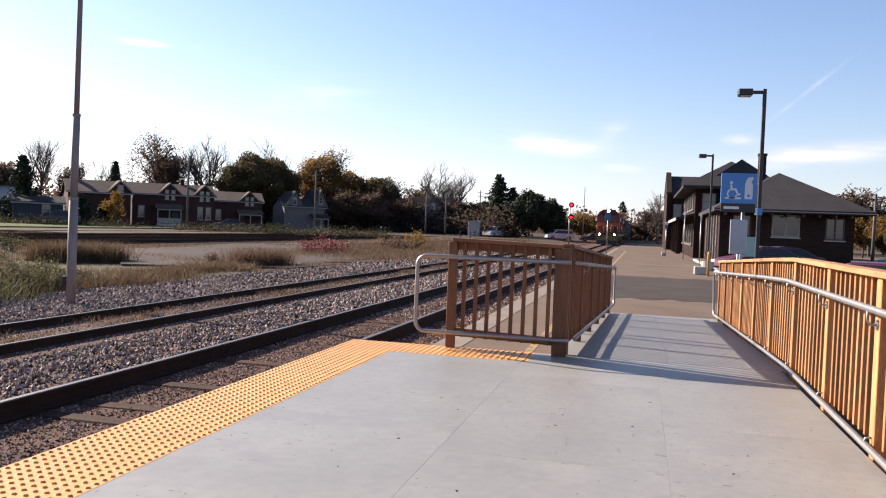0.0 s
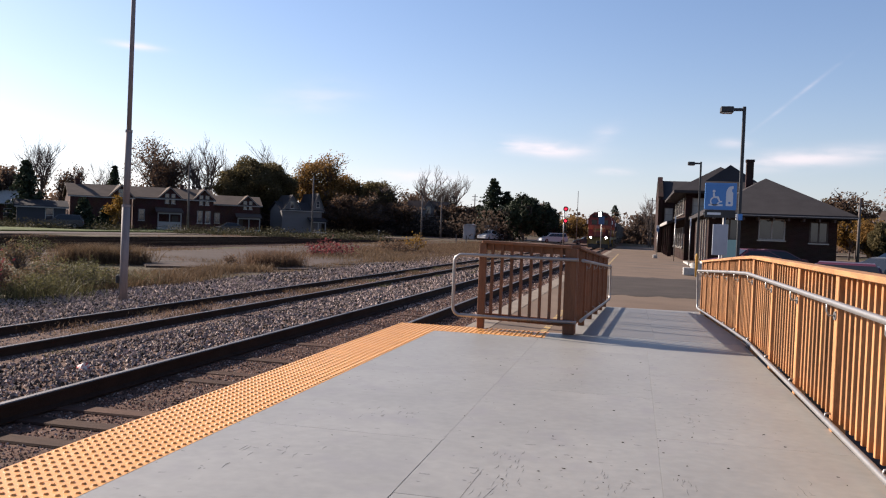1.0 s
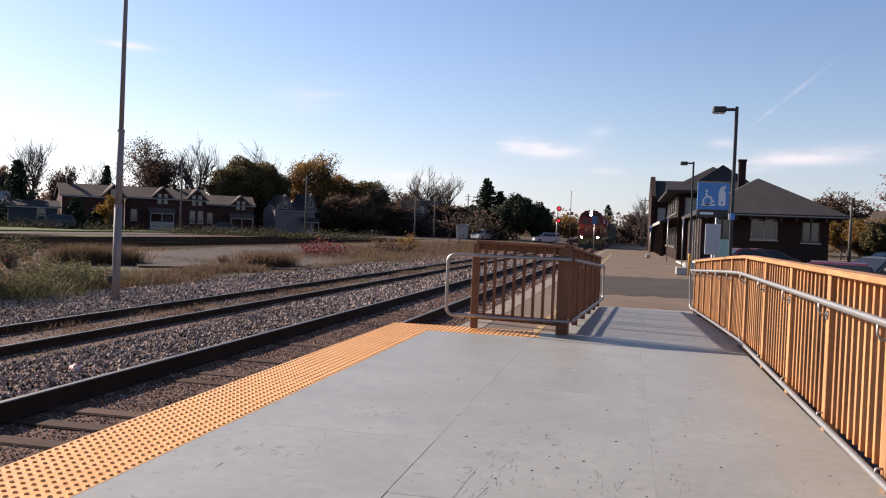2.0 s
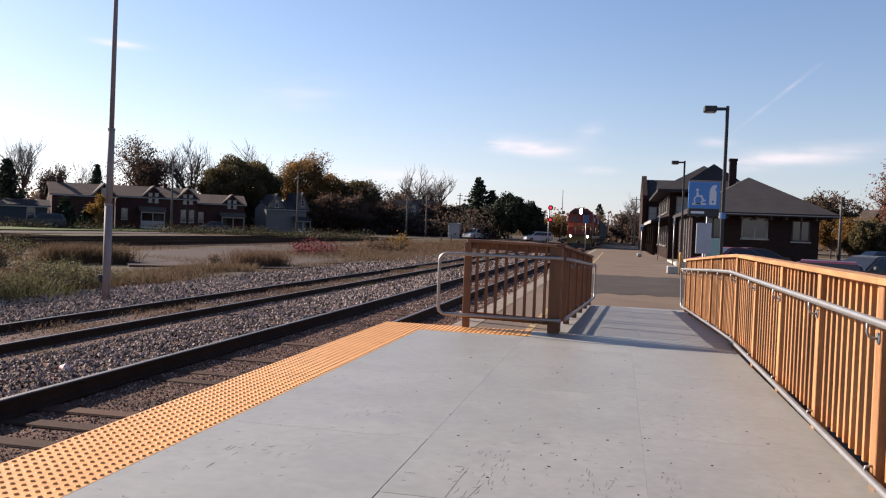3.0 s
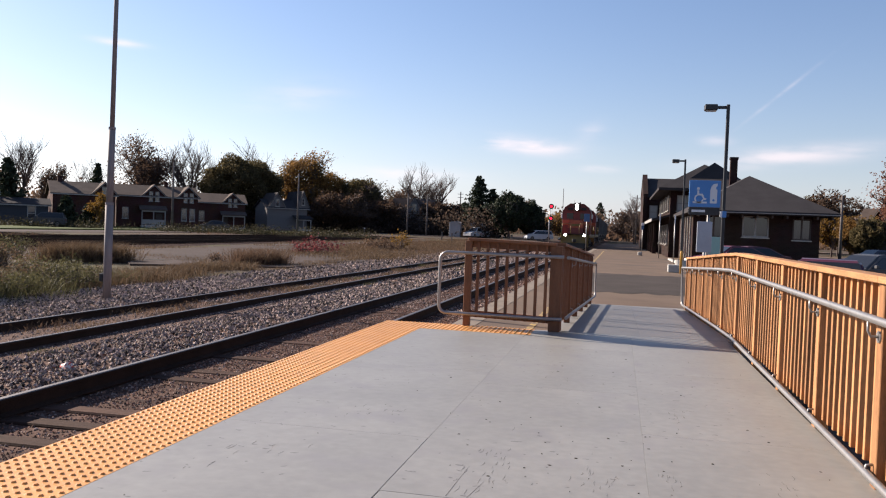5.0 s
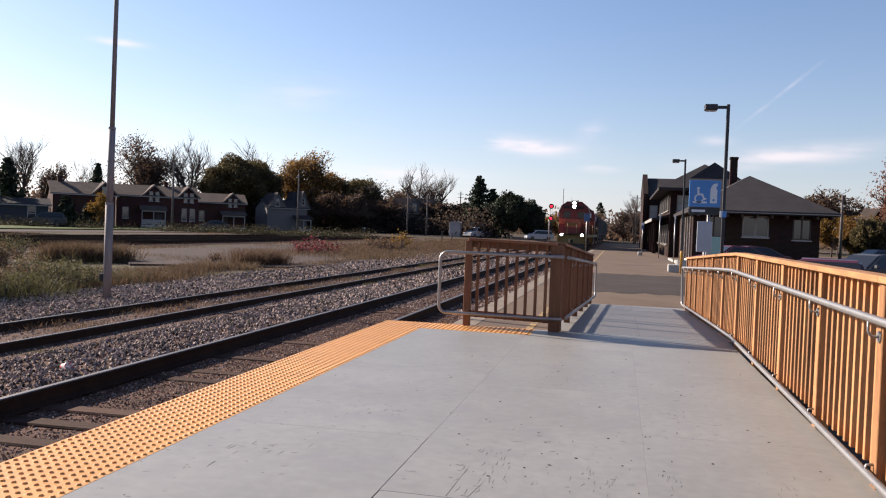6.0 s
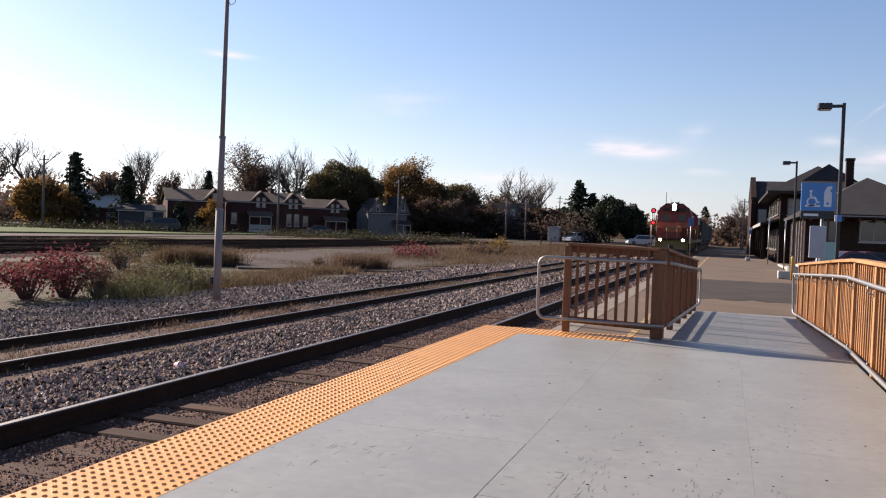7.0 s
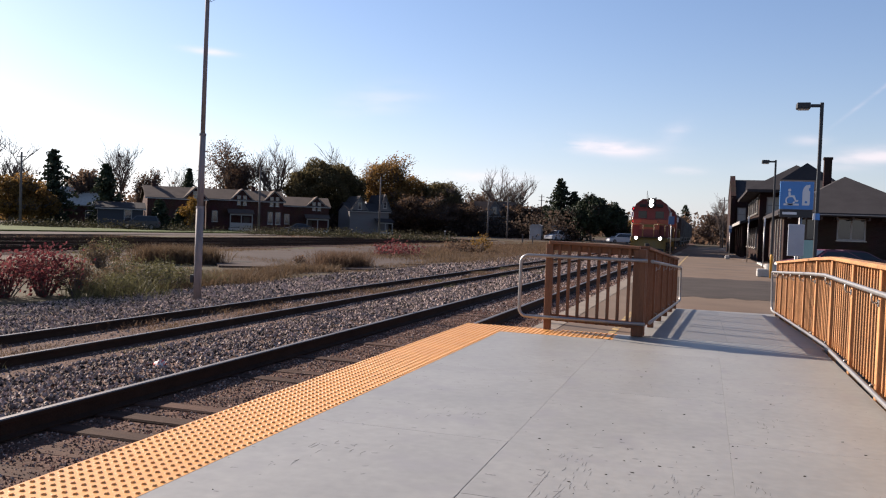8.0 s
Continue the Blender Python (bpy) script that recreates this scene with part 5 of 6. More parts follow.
TEAL = mat("pale_green_panel", (0.26, 0.42, 0.38), 0.5, vary=0.1, scale=2, bump=0.03)
CONCRETE = mat("pale_concrete", (0.34, 0.3315, 0.3145), 0.85, vary=0.15, scale=4, bump=0.3)
SAFETY = mat("yellow_safety_paint", (0.45, 0.23, 0.035), 0.5, vary=0.12, scale=4, bump=0.1)
LENS_OFF = mat("frosted_lamp_lens", (0.55, 0.55, 0.52), 0.35, vary=0.05, bump=0.02)


def street_lamp(x, y, top, arm):
    t = thing("street_lamp", "black square-headed lamp post on a concrete base", "street lamp", pose(x, y, 0), "platform lamps")
    part("base", disc(B(), (0, 0, ROADZ + 0.22), 0.27, 0.44, 20), CONCRETE, t, "round concrete base")
    part("base_plate", box(B(), -0.14, 0.14, -0.14, 0.14, ROADZ + 0.44, ROADZ + 0.465, 0.004), BLACK, t)
    part("pole", box(B(), -0.043, 0.043, -0.043, 0.043, ROADZ + 0.465, top, 0.008), BLACK, t)
    part("arm", box(B(), -arm * 0.45, -0.044, -0.03, 0.03, top - 0.12, top - 0.04, 0.006), BLACK, t)
    part("lamp_head", box(B(), -arm, -arm * 0.45 - 0.002, -0.16, 0.16, top - 0.17, top - 0.01, 0.02), BLACK, t)
    part("lens", box(B(), -arm + 0.05, -arm * 0.5, -0.12, 0.12, top - 0.185, top - 0.172), LENS_OFF, t)
    return t


street_lamp(2.74, 23.5, 4.92, 0.62)
street_lamp(3.0, 41.9, 5.08, 0.62)

# accessible-boarding sign
s = thing("platform_sign", "blue sign board with white wheelchair and lift symbols", "sign", pose(2.08, 21.9, 0))
part("post", tube(B(), [(0.12, 0.06, ROADZ), (0.12, 0.06, 2.05)], 0.038, 12), GALV, s)
part("board", box(B(), -0.385, 0.385, -0.02, 0.02, 2.06, 2.74, 0.006), SIGN_BLUE, s)
part("lower_strip", box(B(), -0.375, 0.375, -0.02, 0.02, 1.86, 2.055, 0.004), BLACK, s, "dark strip below the board")
part("lettering", box(B(), -0.31, 0.02, -0.026, -0.0205, 1.93, 1.99), SIGN_WHITE, s, "row of small white letters")


def flat(pts, y=-0.024):
    return loft(B(), pts, "y", y, -0.0205)


bm = disc(B(), (-0.165, -0.024, 2.53), 0.036, 0.008, 16, "y")
part("symbol_head", bm, SIGN_WHITE, s)
part("symbol_body", flat([(-0.19, 2.48), (-0.145, 2.49), (-0.135, 2.40), (-0.05, 2.40), (0.0, 2.28), (0.045, 2.29), (0.035, 2.25), (-0.02, 2.24), (-0.085, 2.355), (-0.185, 2.355)]), SIGN_WHITE, s)
bm = B()
for k in range(14):
    a0, a1 = radians(110 + 17 * k), radians(110 + 17 * (k + 1))
    loft(bm, [(-0.14 + math.cos(a) * r, 2.275 + math.sin(a) * r) for a, r in ((a0, 0.115), (a1, 0.115), (a1, 0.082), (a0, 0.082))], "y", -0.024, -0.0205)
part("symbol_wheel", bm, SIGN_WHITE, s)
part("symbol_base", flat([(-0.29, 2.155), (0.055, 2.155), (0.055, 2.20), (-0.29, 2.20)]), SIGN_WHITE, s)
part("symbol_lift", flat([(0.13, 2.16), (0.29, 2.16), (0.30, 2.20), (0.30, 2.50), (0.27, 2.53), (0.27, 2.58), (0.30, 2.60), (0.30, 2.67), (0.20, 2.65), (0.15, 2.58), (0.13, 2.50)]), SIGN_WHITE, s)
part("symbol_dot", disc(B(), (0.215, -0.026, 2.24), 0.03, 0.006, 14, "y"), SIGN_BLUE, s)

s = thing("notice_board", "pale grey notice board on a steel post", "sign", pose(2.04, 21.2, 0))
part("post", tube(B(), [(0.02, 0.05, ROADZ), (0.02, 0.05, 1.6)], 0.028, 10), GALV, s)
part("board", box(B(), -0.175, 0.185, -0.012, 0.012, 0.92, 1.68, 0.01), SIGN_BACK, s)
s = thing("lamp_box", "small blue and white sign on the lamp post", "sign", pose(2.74, 23.45, 0))
part("plate", box(B(), -0.04, 0.07, -0.03, -0.002, 1.85, 2.02, 0.004), SIGN_BLUE, s)
part("strip", box(B(), -0.10, -0.042, -0.03, -0.002, 1.85, 2.02, 0.004), SIGN_WHITE, s)
s = thing("information_panel", "pale green information panel on two posts", "sign", pose(3.0, 27.4, 0))
part("panel", box(B(), -0.22, 0.22, -0.015, 0.015, 0.75, 1.32, 0.004), TEAL, s)
for x in (-0.235, 0.235):
    part("post", box(B(), x - 0.014, x + 0.014, -0.014, 0.014, ROADZ, 1.36), GALV, s)

for x, y, h in ((2.62, 36.5, 0.9), (2.15, 20.3, 0.62)):
    b = thing("bollard", "yellow-painted steel bollard on the platform", "bollard", pose(x, y, ROADZ), "bollards")
    part("tube", tube(B(), [(0, 0, 0), (0, 0, h), (0, 0, h + 0.05)], 0.055, 14), SAFETY, b)
    part("cap", disc(B(), (0, 0, h + 0.07), 0.055, 0.04, 14, r2=0.02), SAFETY, b)


def sign_post(x, y, top, label, plate, w=0.28, h=0.42, block=True, round_=False):
    s = thing("sign_post", label, "sign", pose(x, y, ROADZ))
    part("post", tube(B(), [(0, 0, 0), (0, 0, top)], 0.032, 10), GALV, s)
    if round_:
        part("plate", disc(B(), (0, -0.045, top - 0.25), w, 0.02, 24, "y"), plate, s)
    else:
        part("plate", box(B(), -w / 2, w / 2, -0.055, -0.034, top - h, top, 0.004), plate, s)
        if w < 0.3:
            part("plate_top", box(B(), -w / 2, w / 2, -0.055, -0.034, top + 0.005, top + 0.22, 0.004), SIGN_WHITE, s)
    if block:
        part("foot", box(B(), -0.30, 0.05, -0.25, 0.25, 0.0, 0.28, 0.05), CONCRETE, s, "white concrete foot")
    return s


sign_post(1.75, 66.5, 2.35, "slim platform post with a small blue sign", SIGN_DIM, 0.2, 0.3)
sign_post(2.75, 60, 2.95, "tall slim platform post with a grey plate", SIGN_BACK, 0.09, 0.3, False)
sign_post(3.15, 50, 2.6, "tall slim platform post with a grey plate", SIGN_BACK, 0.08, 0.25, False)
sign_post(-2.45, 62.5, 3.05, "tall blue sign on a slim post at the platform edge", SIGN_DIM, 0.42, 0.60, False)
# kerb and low post-and-cable edge of the platform
part("kerb_stone", box(B(), 3.28, 3.50, 30, 58, -0.56, ROADZ + 0.10, 0.02), CONCRETE, thing("kerb", "pale concrete kerb between platform and car park", "kerb", kind="structure"))

q = thing("concrete_block", "pale concrete block standing on the platform", "block", pose(2.38, 37.6, ROADZ))
part("block", box(B(), -0.24, 0.24, -0.24, 0.24, 0, 0.34, 0.03), CONCRETE, q)

# old lighting pole by the tracks
p = thing("yard_pole", "tall weathered grey steel yard pole beside the tracks", "pole", pose(-12.0, 17.6, LOW - 0.02))
part("lower_shaft", tube(B(), [(0, 0, 0), (0.01, 0, 2.3)], 0.096, 16), POLE, p)
part("middle_shaft", tube(B(), [(0.01, 0, 2.3), (0.025, 0, 4.1)], 0.079, 16), POLE, p)
part("upper_shaft", tube(B(), [(0.025, 0, 4.1), (0.06, 0, 9.4)], 0.058, 16, 0.047), POLE, p)
part("collar", disc(B(), (0.01, 0, 2.3), 0.102, 0.06, 16), POLE, p)
part("collar", disc(B(), (0.025, 0, 4.1), 0.086, 0.06, 16), POLE, p)
part("junction_box", box(B(), -0.19, -0.10, -0.06, 0.06, 0.42, 0.62, 0.01), BLACK, p)
part("hook", tube(B(), [(0.05, -0.05, 7.6), (0.18, -0.05, 7.35), (0.30, -0.05, 7.4), (0.36, -0.05, 7.6)], 0.008, 6), BLACK, p)


def utility_pole(bearing, dist, top, arms=1, r=0.17):
    p = thing("utility_pole", "grey timber utility pole along the street", "utility pole", Matrix.Translation(polar(bearing, dist, LOW)), "street poles")
    part("shaft", tube(B(), [(0, 0, 0), (0, 0, top)], r, 10, r * 0.65), UTILITY, p)
    for k in range(arms):
        part("crossarm", box(B(), -0.7, 0.7, -0.05, 0.05, top - 0.6 - k * 0.8, top - 0.5 - k * 0.8), UTILITY, p)
    return p


for b, d, h, a in ((30.4, 116, 9.4, 1), (22.2, 140, 10.2, 1), (14.65, 150, 8.0, 0), (13.3, 150, 8.0, 0), (11.0, 190, 10.5, 2), (3.9, 140, 9.4, 0), (-13.7, 92, 6.8, 1), (45.0, 108, 9.0, 1), (-1.06, 165, 9.8, 1)):
    utility_pole(b, d, h, a, 0.07 if (a == 0 and d == 140) else 0.17)

RED_GLOW = mat("red_signal_glow", (1.0, 0.012, 0.03), 0.4, emit=1.9, vary=0.0, bump=0)
s = thing("crossing_signal", "crossing signal mast with two lit red lamps", "signal", pose(-6.98, 83.2, -0.7))
part("mast", tube(B(), [(0, 0, 0), (0, 0, 4.8)], 0.06, 12), GALV, s)
part("foot", box(B(), -0.25, 0.25, -0.25, 0.25, 0, 0.3, 0.03), CONCRETE, s)
for z, on in ((4.55, RED_GLOW), (3.35, RED_GLOW)):
    hd = part("signal_head", disc(B(), (0.16, -0.10, z), 0.26, 0.10, 20, "y"), BLACK, s)
    part("lamp", disc(B(), (0.16, -0.17, z), 0.115, 0.03, 20, "y"), on, hd, "lit red lamp")
    part("hood", loft(B(), [(0.16 + 0.2 * math.cos(radians(a)), z + 0.2 * math.sin(radians(a))) for a in range(0, 181, 30)] + [(0.16 + 0.17 * math.cos(radians(a)), z + 0.17 * math.sin(radians(a))) for a in range(180, -1, -30)], "y", -0.42, -0.155), BLACK, hd)

def on_ground(bearing, dist):
    p = polar(bearing, dist)
    p.z = ground_height(p.x, p.y) + 0.05
    return p


# railway equipment box in the dry grass
DULL_WHITE = mat("dull_white_paint", (0.288, 0.28, 0.28), 0.6, vary=0.12, scale=1.5, bump=0.05)
q = thing("equipment_cabinet", "white railway equipment cabinet in the dry grass", "cabinet", Matrix.Translation(on_ground(11.33, 148)))
part("cabinet_body", box(B(), -1.05, 1.05, 0, 1.8, 0.1, 2.5, 0.03), DULL_WHITE, q)
part("cabinet_roof", loft(B(), [(-1.2, 2.503), (1.2, 2.503), (0.5, 2.75), (-0.5, 2.75)], "y", -0.15, 1.95), DULL_WHITE, q)
part("cabinet_base", box(B(), -1.1, 1.1, -0.05, 1.85, -0.1, 0.098), CONCRETE, q)
for b, d, h in ((12.2, 118, 1.35), (11.5, 116, 1.2), (17.6, 110, 1.5)):
    m = thing("marker_post", "short dark marker post in the dry grass", "post", Matrix.Translation(polar(b, d, LOW)), "marker posts")
    part("post", box(B(), -0.07, 0.07, -0.07, 0.07, -0.4, h, 0.01), UTILITY, m)
    part("cap", box(B(), -0.09, 0.09, -0.09, 0.09, h + 0.002, h + 0.12, 0.01), SIGN_WHITE if d == 110 else UTILITY, m)

# a crushed paper cup on the ballast
LITTER = mat("white_and_red_paper", (0.6, 0.58, 0.56), 0.7, vary=0.1, scale=20, bump=0.3, stain=((0.45, 0.05, 0.05), 25.0, 0.5, 0.55))
q = thing("paper_cup", "crushed white and red paper cup on the ballast", "litter", pose(-6.42, 8.65, -0.555, 78, 20, 60))
part("cup", disc(B(), (0, 0, 0), 0.042, 0.14, 14, "z", 0.058), LITTER, q)

# ---- vehicles ----
TYRE = mat("black_tyre_rubber", (0.02, 0.02, 0.02), 0.85, vary=0.2, bump=0.2)
RIM = mat("alloy_rim", (0.16, 0.16, 0.165), 0.35, 0.8, vary=0.1, bump=0.02)
AUTO_GLASS = mat("tinted_car_glass", (0.015, 0.016, 0.018), 0.12, vary=0.1, bump=0.0, coat=0.0)
HEAD = mat("headlamp_glass", (0.75, 0.75, 0.72), 0.15, vary=0.05, bump=0.0, coat=0.6)
TAIL = mat("tail_lamp_plastic", (0.30, 0.02, 0.02), 0.25, vary=0.1, bump=0.0, coat=0.6)


def paint(name, c):
    return mat(name, c, 0.5, 0.0, vary=0.05, scale=2, bump=0.01, coat=0.15)


def car(m, colour, label, style="sedan", kind="car"):
    """A car with its nose towards -y, on its wheels at z = 0."""
    c = thing(kind, label, kind, m)
    low, high, roof, length, w = {"sedan": (0.62, 0.92, 1.45, 4.6, 1.78), "suv": (0.75, 1.05, 1.70, 4.6, 1.85), "van": (0.75, 1.08, 1.76, 5.0, 1.92), "pickup": (0.8, 1.1, 1.85, 5.4, 1.95)}[style]
    L = length
    side = [(0.0, 0.32), (0.02, low), (0.25, low + 0.1), (L * 0.26, high - 0.02), (L * 0.98, high), (L, high - 0.12), (L, 0.35), (L * 0.9, 0.22), (0.12, 0.22)]
    bm = loft(B(), side, "x", -w / 2, w / 2)
    bmesh.ops.bevel(bm, geom=[e for e in bm.edges if abs(e.verts[0].co.x - e.verts[1].co.x) < 1e-4], offset=0.06, segments=2, affect="EDGES")
    part("body", bm, colour, c)
    prof = {"sedan": [(0.27, high - 0.03), (0.44, roof - 0.03), (0.55, roof), (0.72, roof - 0.06), (0.92, high - 0.01)],
            "suv": [(0.25, high - 0.03), (0.40, roof - 0.04), (0.52, roof), (0.92, roof - 0.04), (0.985, high - 0.01)],
            "van": [(0.16, high - 0.03), (0.36, roof - 0.04), (0.48, roof), (0.94, roof - 0.02), (0.99, high - 0.01)],
            "pickup": [(0.26, high - 0.03), (0.37, roof - 0.03), (0.44, roof), (0.58, roof - 0.03), (0.62, high - 0.01)]}[style]
    va, inset = [], 0.20
    bm = B()
    for s in (-1, 1):
        va.append([bm.verts.new((s * (w / 2 - 0.04 - inset * (z - high) / (roof - high)), y * L, z)) for y, z in prof])
    n = len(prof)
    fs = [bm.faces.new(va[0]), bm.faces.new(va[1][::-1])]
    for k in range(n):
        fs.append(bm.faces.new((va[0][k], va[1][k], va[1][(k + 1) % n], va[0][(k + 1) % n])))
    bmesh.ops.recalc_face_normals(bm, faces=fs)
    bmesh.ops.bevel(bm, geom=[e for e in bm.edges if (e.verts[0].co.z + e.verts[1].co.z) / 2 > high + 0.1], offset=0.07, segments=3, affect="EDGES")
    part("cabin", bm, colour, c)
    a, b = Vector((0, prof[0][0] * L, prof[0][1])), Vector((0, prof[1][0] * L, prof[1][1]))
    nrm = Vector((0, -(b.z - a.z), b.y - a.y)).normalized() * 0.012

    def pane(name, p0, p1, w0, w1):
        bm = B()
        q = [Vector((-w0, p0.y, p0.z)), Vector((w0, p0.y, p0.z)), Vector((w1, p1.y, p1.z)), Vector((-w1, p1.y, p1.z))]
        n2 = (q[1] - q[0]).cross(q[3] - q[0]).normalized()
        lo, hi = [bm.verts.new(v - n2 * 0.008) for v in q], [bm.verts.new(v + n2 * 0.008) for v in q]
        bm.faces.new(lo[::-1]), bm.faces.new(hi)
        for k in range(4):
            bm.faces.new((lo[k], lo[(k + 1) % 4], hi[(k + 1) % 4], hi[k]))
        part(name, bm, AUTO_GLASS, c)

    pane("windscreen", a.lerp(b, 0.1), a.lerp(b, 0.92), w / 2 - 0.13, w / 2 - 0.27)
    e, f = Vector((0, prof[-1][0] * L, prof[-1][1])), Vector((0, prof[-2][0] * L, prof[-2][1]))
    pane("rear_window", e.lerp(f, 0.12), e.lerp(f, 0.9), w / 2 - 0.13, w / 2 - 0.27)
    for s in (-1, 1):
        y0, y1, y2, y3 = prof[0][0] * L + 0.28, prof[1][0] * L + 0.12, prof[3][0] * L - 0.05, prof[4][0] * L - 0.22
        zt = roof - 0.12
        xl, xh = w / 2 - 0.036, w / 2 - 0.036 - inset * (zt - high) / (roof - high)
        bm = B()
        q = [Vector((s * xl, y0, high + 0.02)), Vector((s * xl, y3, high + 0.02)), Vector((s * xh, y2, zt)), Vector((s * xh, y1, zt))]
        o = Vector((s * 0.008, 0, 0.003))
        lo, hi = [bm.verts.new(v - o) for v in q], [bm.verts.new(v + o) for v in q]
        fs = [bm.faces.new(lo), bm.faces.new(hi[::-1])] + [bm.faces.new((lo[k], hi[k], hi[(k + 1) % 4], lo[(k + 1) % 4])) for k in range(4)]
        bmesh.ops.recalc_face_normals(bm, faces=fs)
        part("side_window", bm, AUTO_GLASS, c)
        part("headlight", box(B(), s * (w / 2 - 0.28) - 0.2, s * (w / 2 - 0.28) + 0.2, -0.015, 0.06, low - 0.13, low + 0.02, 0.02), HEAD, c)
        part("tail_light", box(B(), s * (w / 2 - 0.2) - 0.15, s * (w / 2 - 0.2) + 0.15, L - 0.05, L + 0.012, high - 0.32, high - 0.12, 0.02), TAIL, c)
        part("mirror", box(B(), s * (w / 2 + 0.02), s * (w / 2 + 0.17), prof[0][0] * L + 0.3, prof[0][0] * L + 0.42, high + 0.02, high + 0.15, 0.02), colour, c)
        for y in (0.19 * L, 0.80 * L):
            wh = part("wheel", disc(B(), (s * (w / 2 - 0.11), y, 0.33), 0.33, 0.225, 24, "x"), TYRE, c)
            part("rim", disc(B(), (s * (w / 2 + 0.004), y, 0.33), 0.21, 0.02, 20, "x"), RIM, wh)
    part("bumper", box(B(), -w / 2 + 0.05, w / 2 - 0.05, -0.06, 0.02, 0.28, 0.48, 0.03), colour, c)
    part("rear_bumper", box(B(), -w / 2 + 0.05, w / 2 - 0.05, L - 0.02, L + 0.06, 0.30, 0.50, 0.03), colour, c)
    return c


DARKRED = paint("dark_red_car_paint", (0.055, 0.012, 0.02))
MAROON, DARKBLUE, SILVER, WHITE_P, CHARCOAL = paint("maroon_car_paint", (0.072, 0.009, 0.0225)), paint("dark_blue_car_paint", (0.02, 0.025, 0.05)), paint("silver_car_paint", (0.45, 0.46, 0.48)), paint("white_car_paint", (0.36, 0.36, 0.37)), paint("charcoal_car_paint", (0.03, 0.03, 0.035))
car(pose(3.95, 47.6, LOTZ, 0, 0, -68), MAROON, "maroon car parked before the station", "sedan")
car(pose(5.2, 50.6, LOTZ, 0, 0, -76), DARKRED, "dark red sedan parked before the station", "sedan")
car(pose(4.25, 18.4, LOTZ, 0, 0, -14), MAROON, "dark maroon sedan parked in the car park", "sedan")
car(pose(7.3, 32.5, LOTZ, 0, 0, -60), CHARCOAL, "dark sedan parked in the car park", "sedan")
car(pose(15.5, 62, LOTZ, 0, 0, -70), DARKBLUE, "dark blue car beside the station", "sedan")
car(pose(10.0, 36.5, LOTZ, 0, 0, -50), CHARCOAL, "charcoal car parked in the car park", "sedan")
p = polar(6.40, 146.8)
car(pose(p.x, p.y, -0.265, 0, 0, -62), SILVER, "silver minivan waiting at the crossing", "van", "minivan")
p = polar(4.1, 147)
car(pose(p.x, p.y, -0.36, 0, 0, -80), CHARCOAL, "dark car waiting at the crossing", "sedan")
p = polar(39.2, 108, G)
car(pose(p.x, p.y, LOW + 0.42, 0, 0, -58), CHARCOAL, "dark estate car parked before the houses", "suv")
p = polar(28.9, 118, G)
car(pose(p.x, p.y, LOW + 0.42, 0, 0, -60), CHARCOAL, "dark grey car parked before the houses", "sedan")
p = on_ground(10.45, 146)
car(pose(p.x, p.y, p.z, 0, 0, -28), WHITE_P, "white pickup truck parked in the lot", "pickup", "pickup truck")
q = thing("box_trailer", "white box trailer parked behind the lot", "trailer", Matrix.Translation(on_ground(9.8, 150)))
part("trailer_box", box(B(), -1.2, 1.3, 0, 2.2, 0.75, 2.65, 0.03), DULL_WHITE, q)
for x in (-0.7, 0.8):
    part("wheel", disc(B(), (x, 0.1, 0.4), 0.4, 0.25, 20, "y"), TYRE, q)
part("chassis", box(B(), -1.3, 1.4, 0.3, 1.9, 0.5, 0.748), BLACK, q)

# ---- train ----
LOCO_ORANGE = mat("orange_red_loco_paint", (0.34, 0.051, 0.0136), 0.45, vary=0.18, scale=1.2, fine=9, bump=0.05, coat=0.2)
LOCO_RED = mat("dark_red_loco_paint", (0.154, 0.021, 0.0175), 0.5, vary=0.2, scale=1.2, bump=0.05)
LOCO_YELLOW = mat("yellow_loco_paint", (0.17, 0.108, 0.014), 0.5, vary=0.18, scale=1.5, bump=0.05, stain=((0.12, 0.09, 0.03), 1.5, 0.5, 0.75))
LOCO_BLACK = mat("grimy_black_steel", (0.03, 0.028, 0.026), 0.7, vary=0.35, scale=1.5, bump=0.15)
LIGHT_ON = mat("lit_headlamp", (1.0, 0.93, 0.84), 0.3, emit=16.0, vary=0.0, bump=0)
HOPPER = mat("weathered_grey_wagon", (0.14, 0.13, 0.12), 0.75, vary=0.3, scale=0.6, fine=6, bump=0.2, stain=((0.11, 0.06, 0.04), 0.8, 0.5, 0.7))


def bogie(parent, y, wheels=2, gap=1.9):
    b = part("bogie", box(box(B(), -1.15, -0.95, y - gap * wheels / 2, y + gap * wheels / 2, 0.45, 0.85, 0.03), 0.95, 1.15, y - gap * wheels / 2, y + gap * wheels / 2, 0.45, 0.85, 0.03), LOCO_BLACK, parent)
    for k in range(wheels):
        yy = y + (k - (wheels - 1) / 2) * gap
        for s in (-1, 1):
            part("wheel", disc(disc(B(), (s * 0.755, yy, 0.505), 0.50, 0.13, 24, "x"), (s * 0.67, yy, 0.505), 0.53, 0.03, 24, "x"), RAIL_DULL, b)
        part("axle", disc(B(), (0, yy, 0.505), 0.08, 1.3, 12, "x"), LOCO_BLACK, b)
    return b


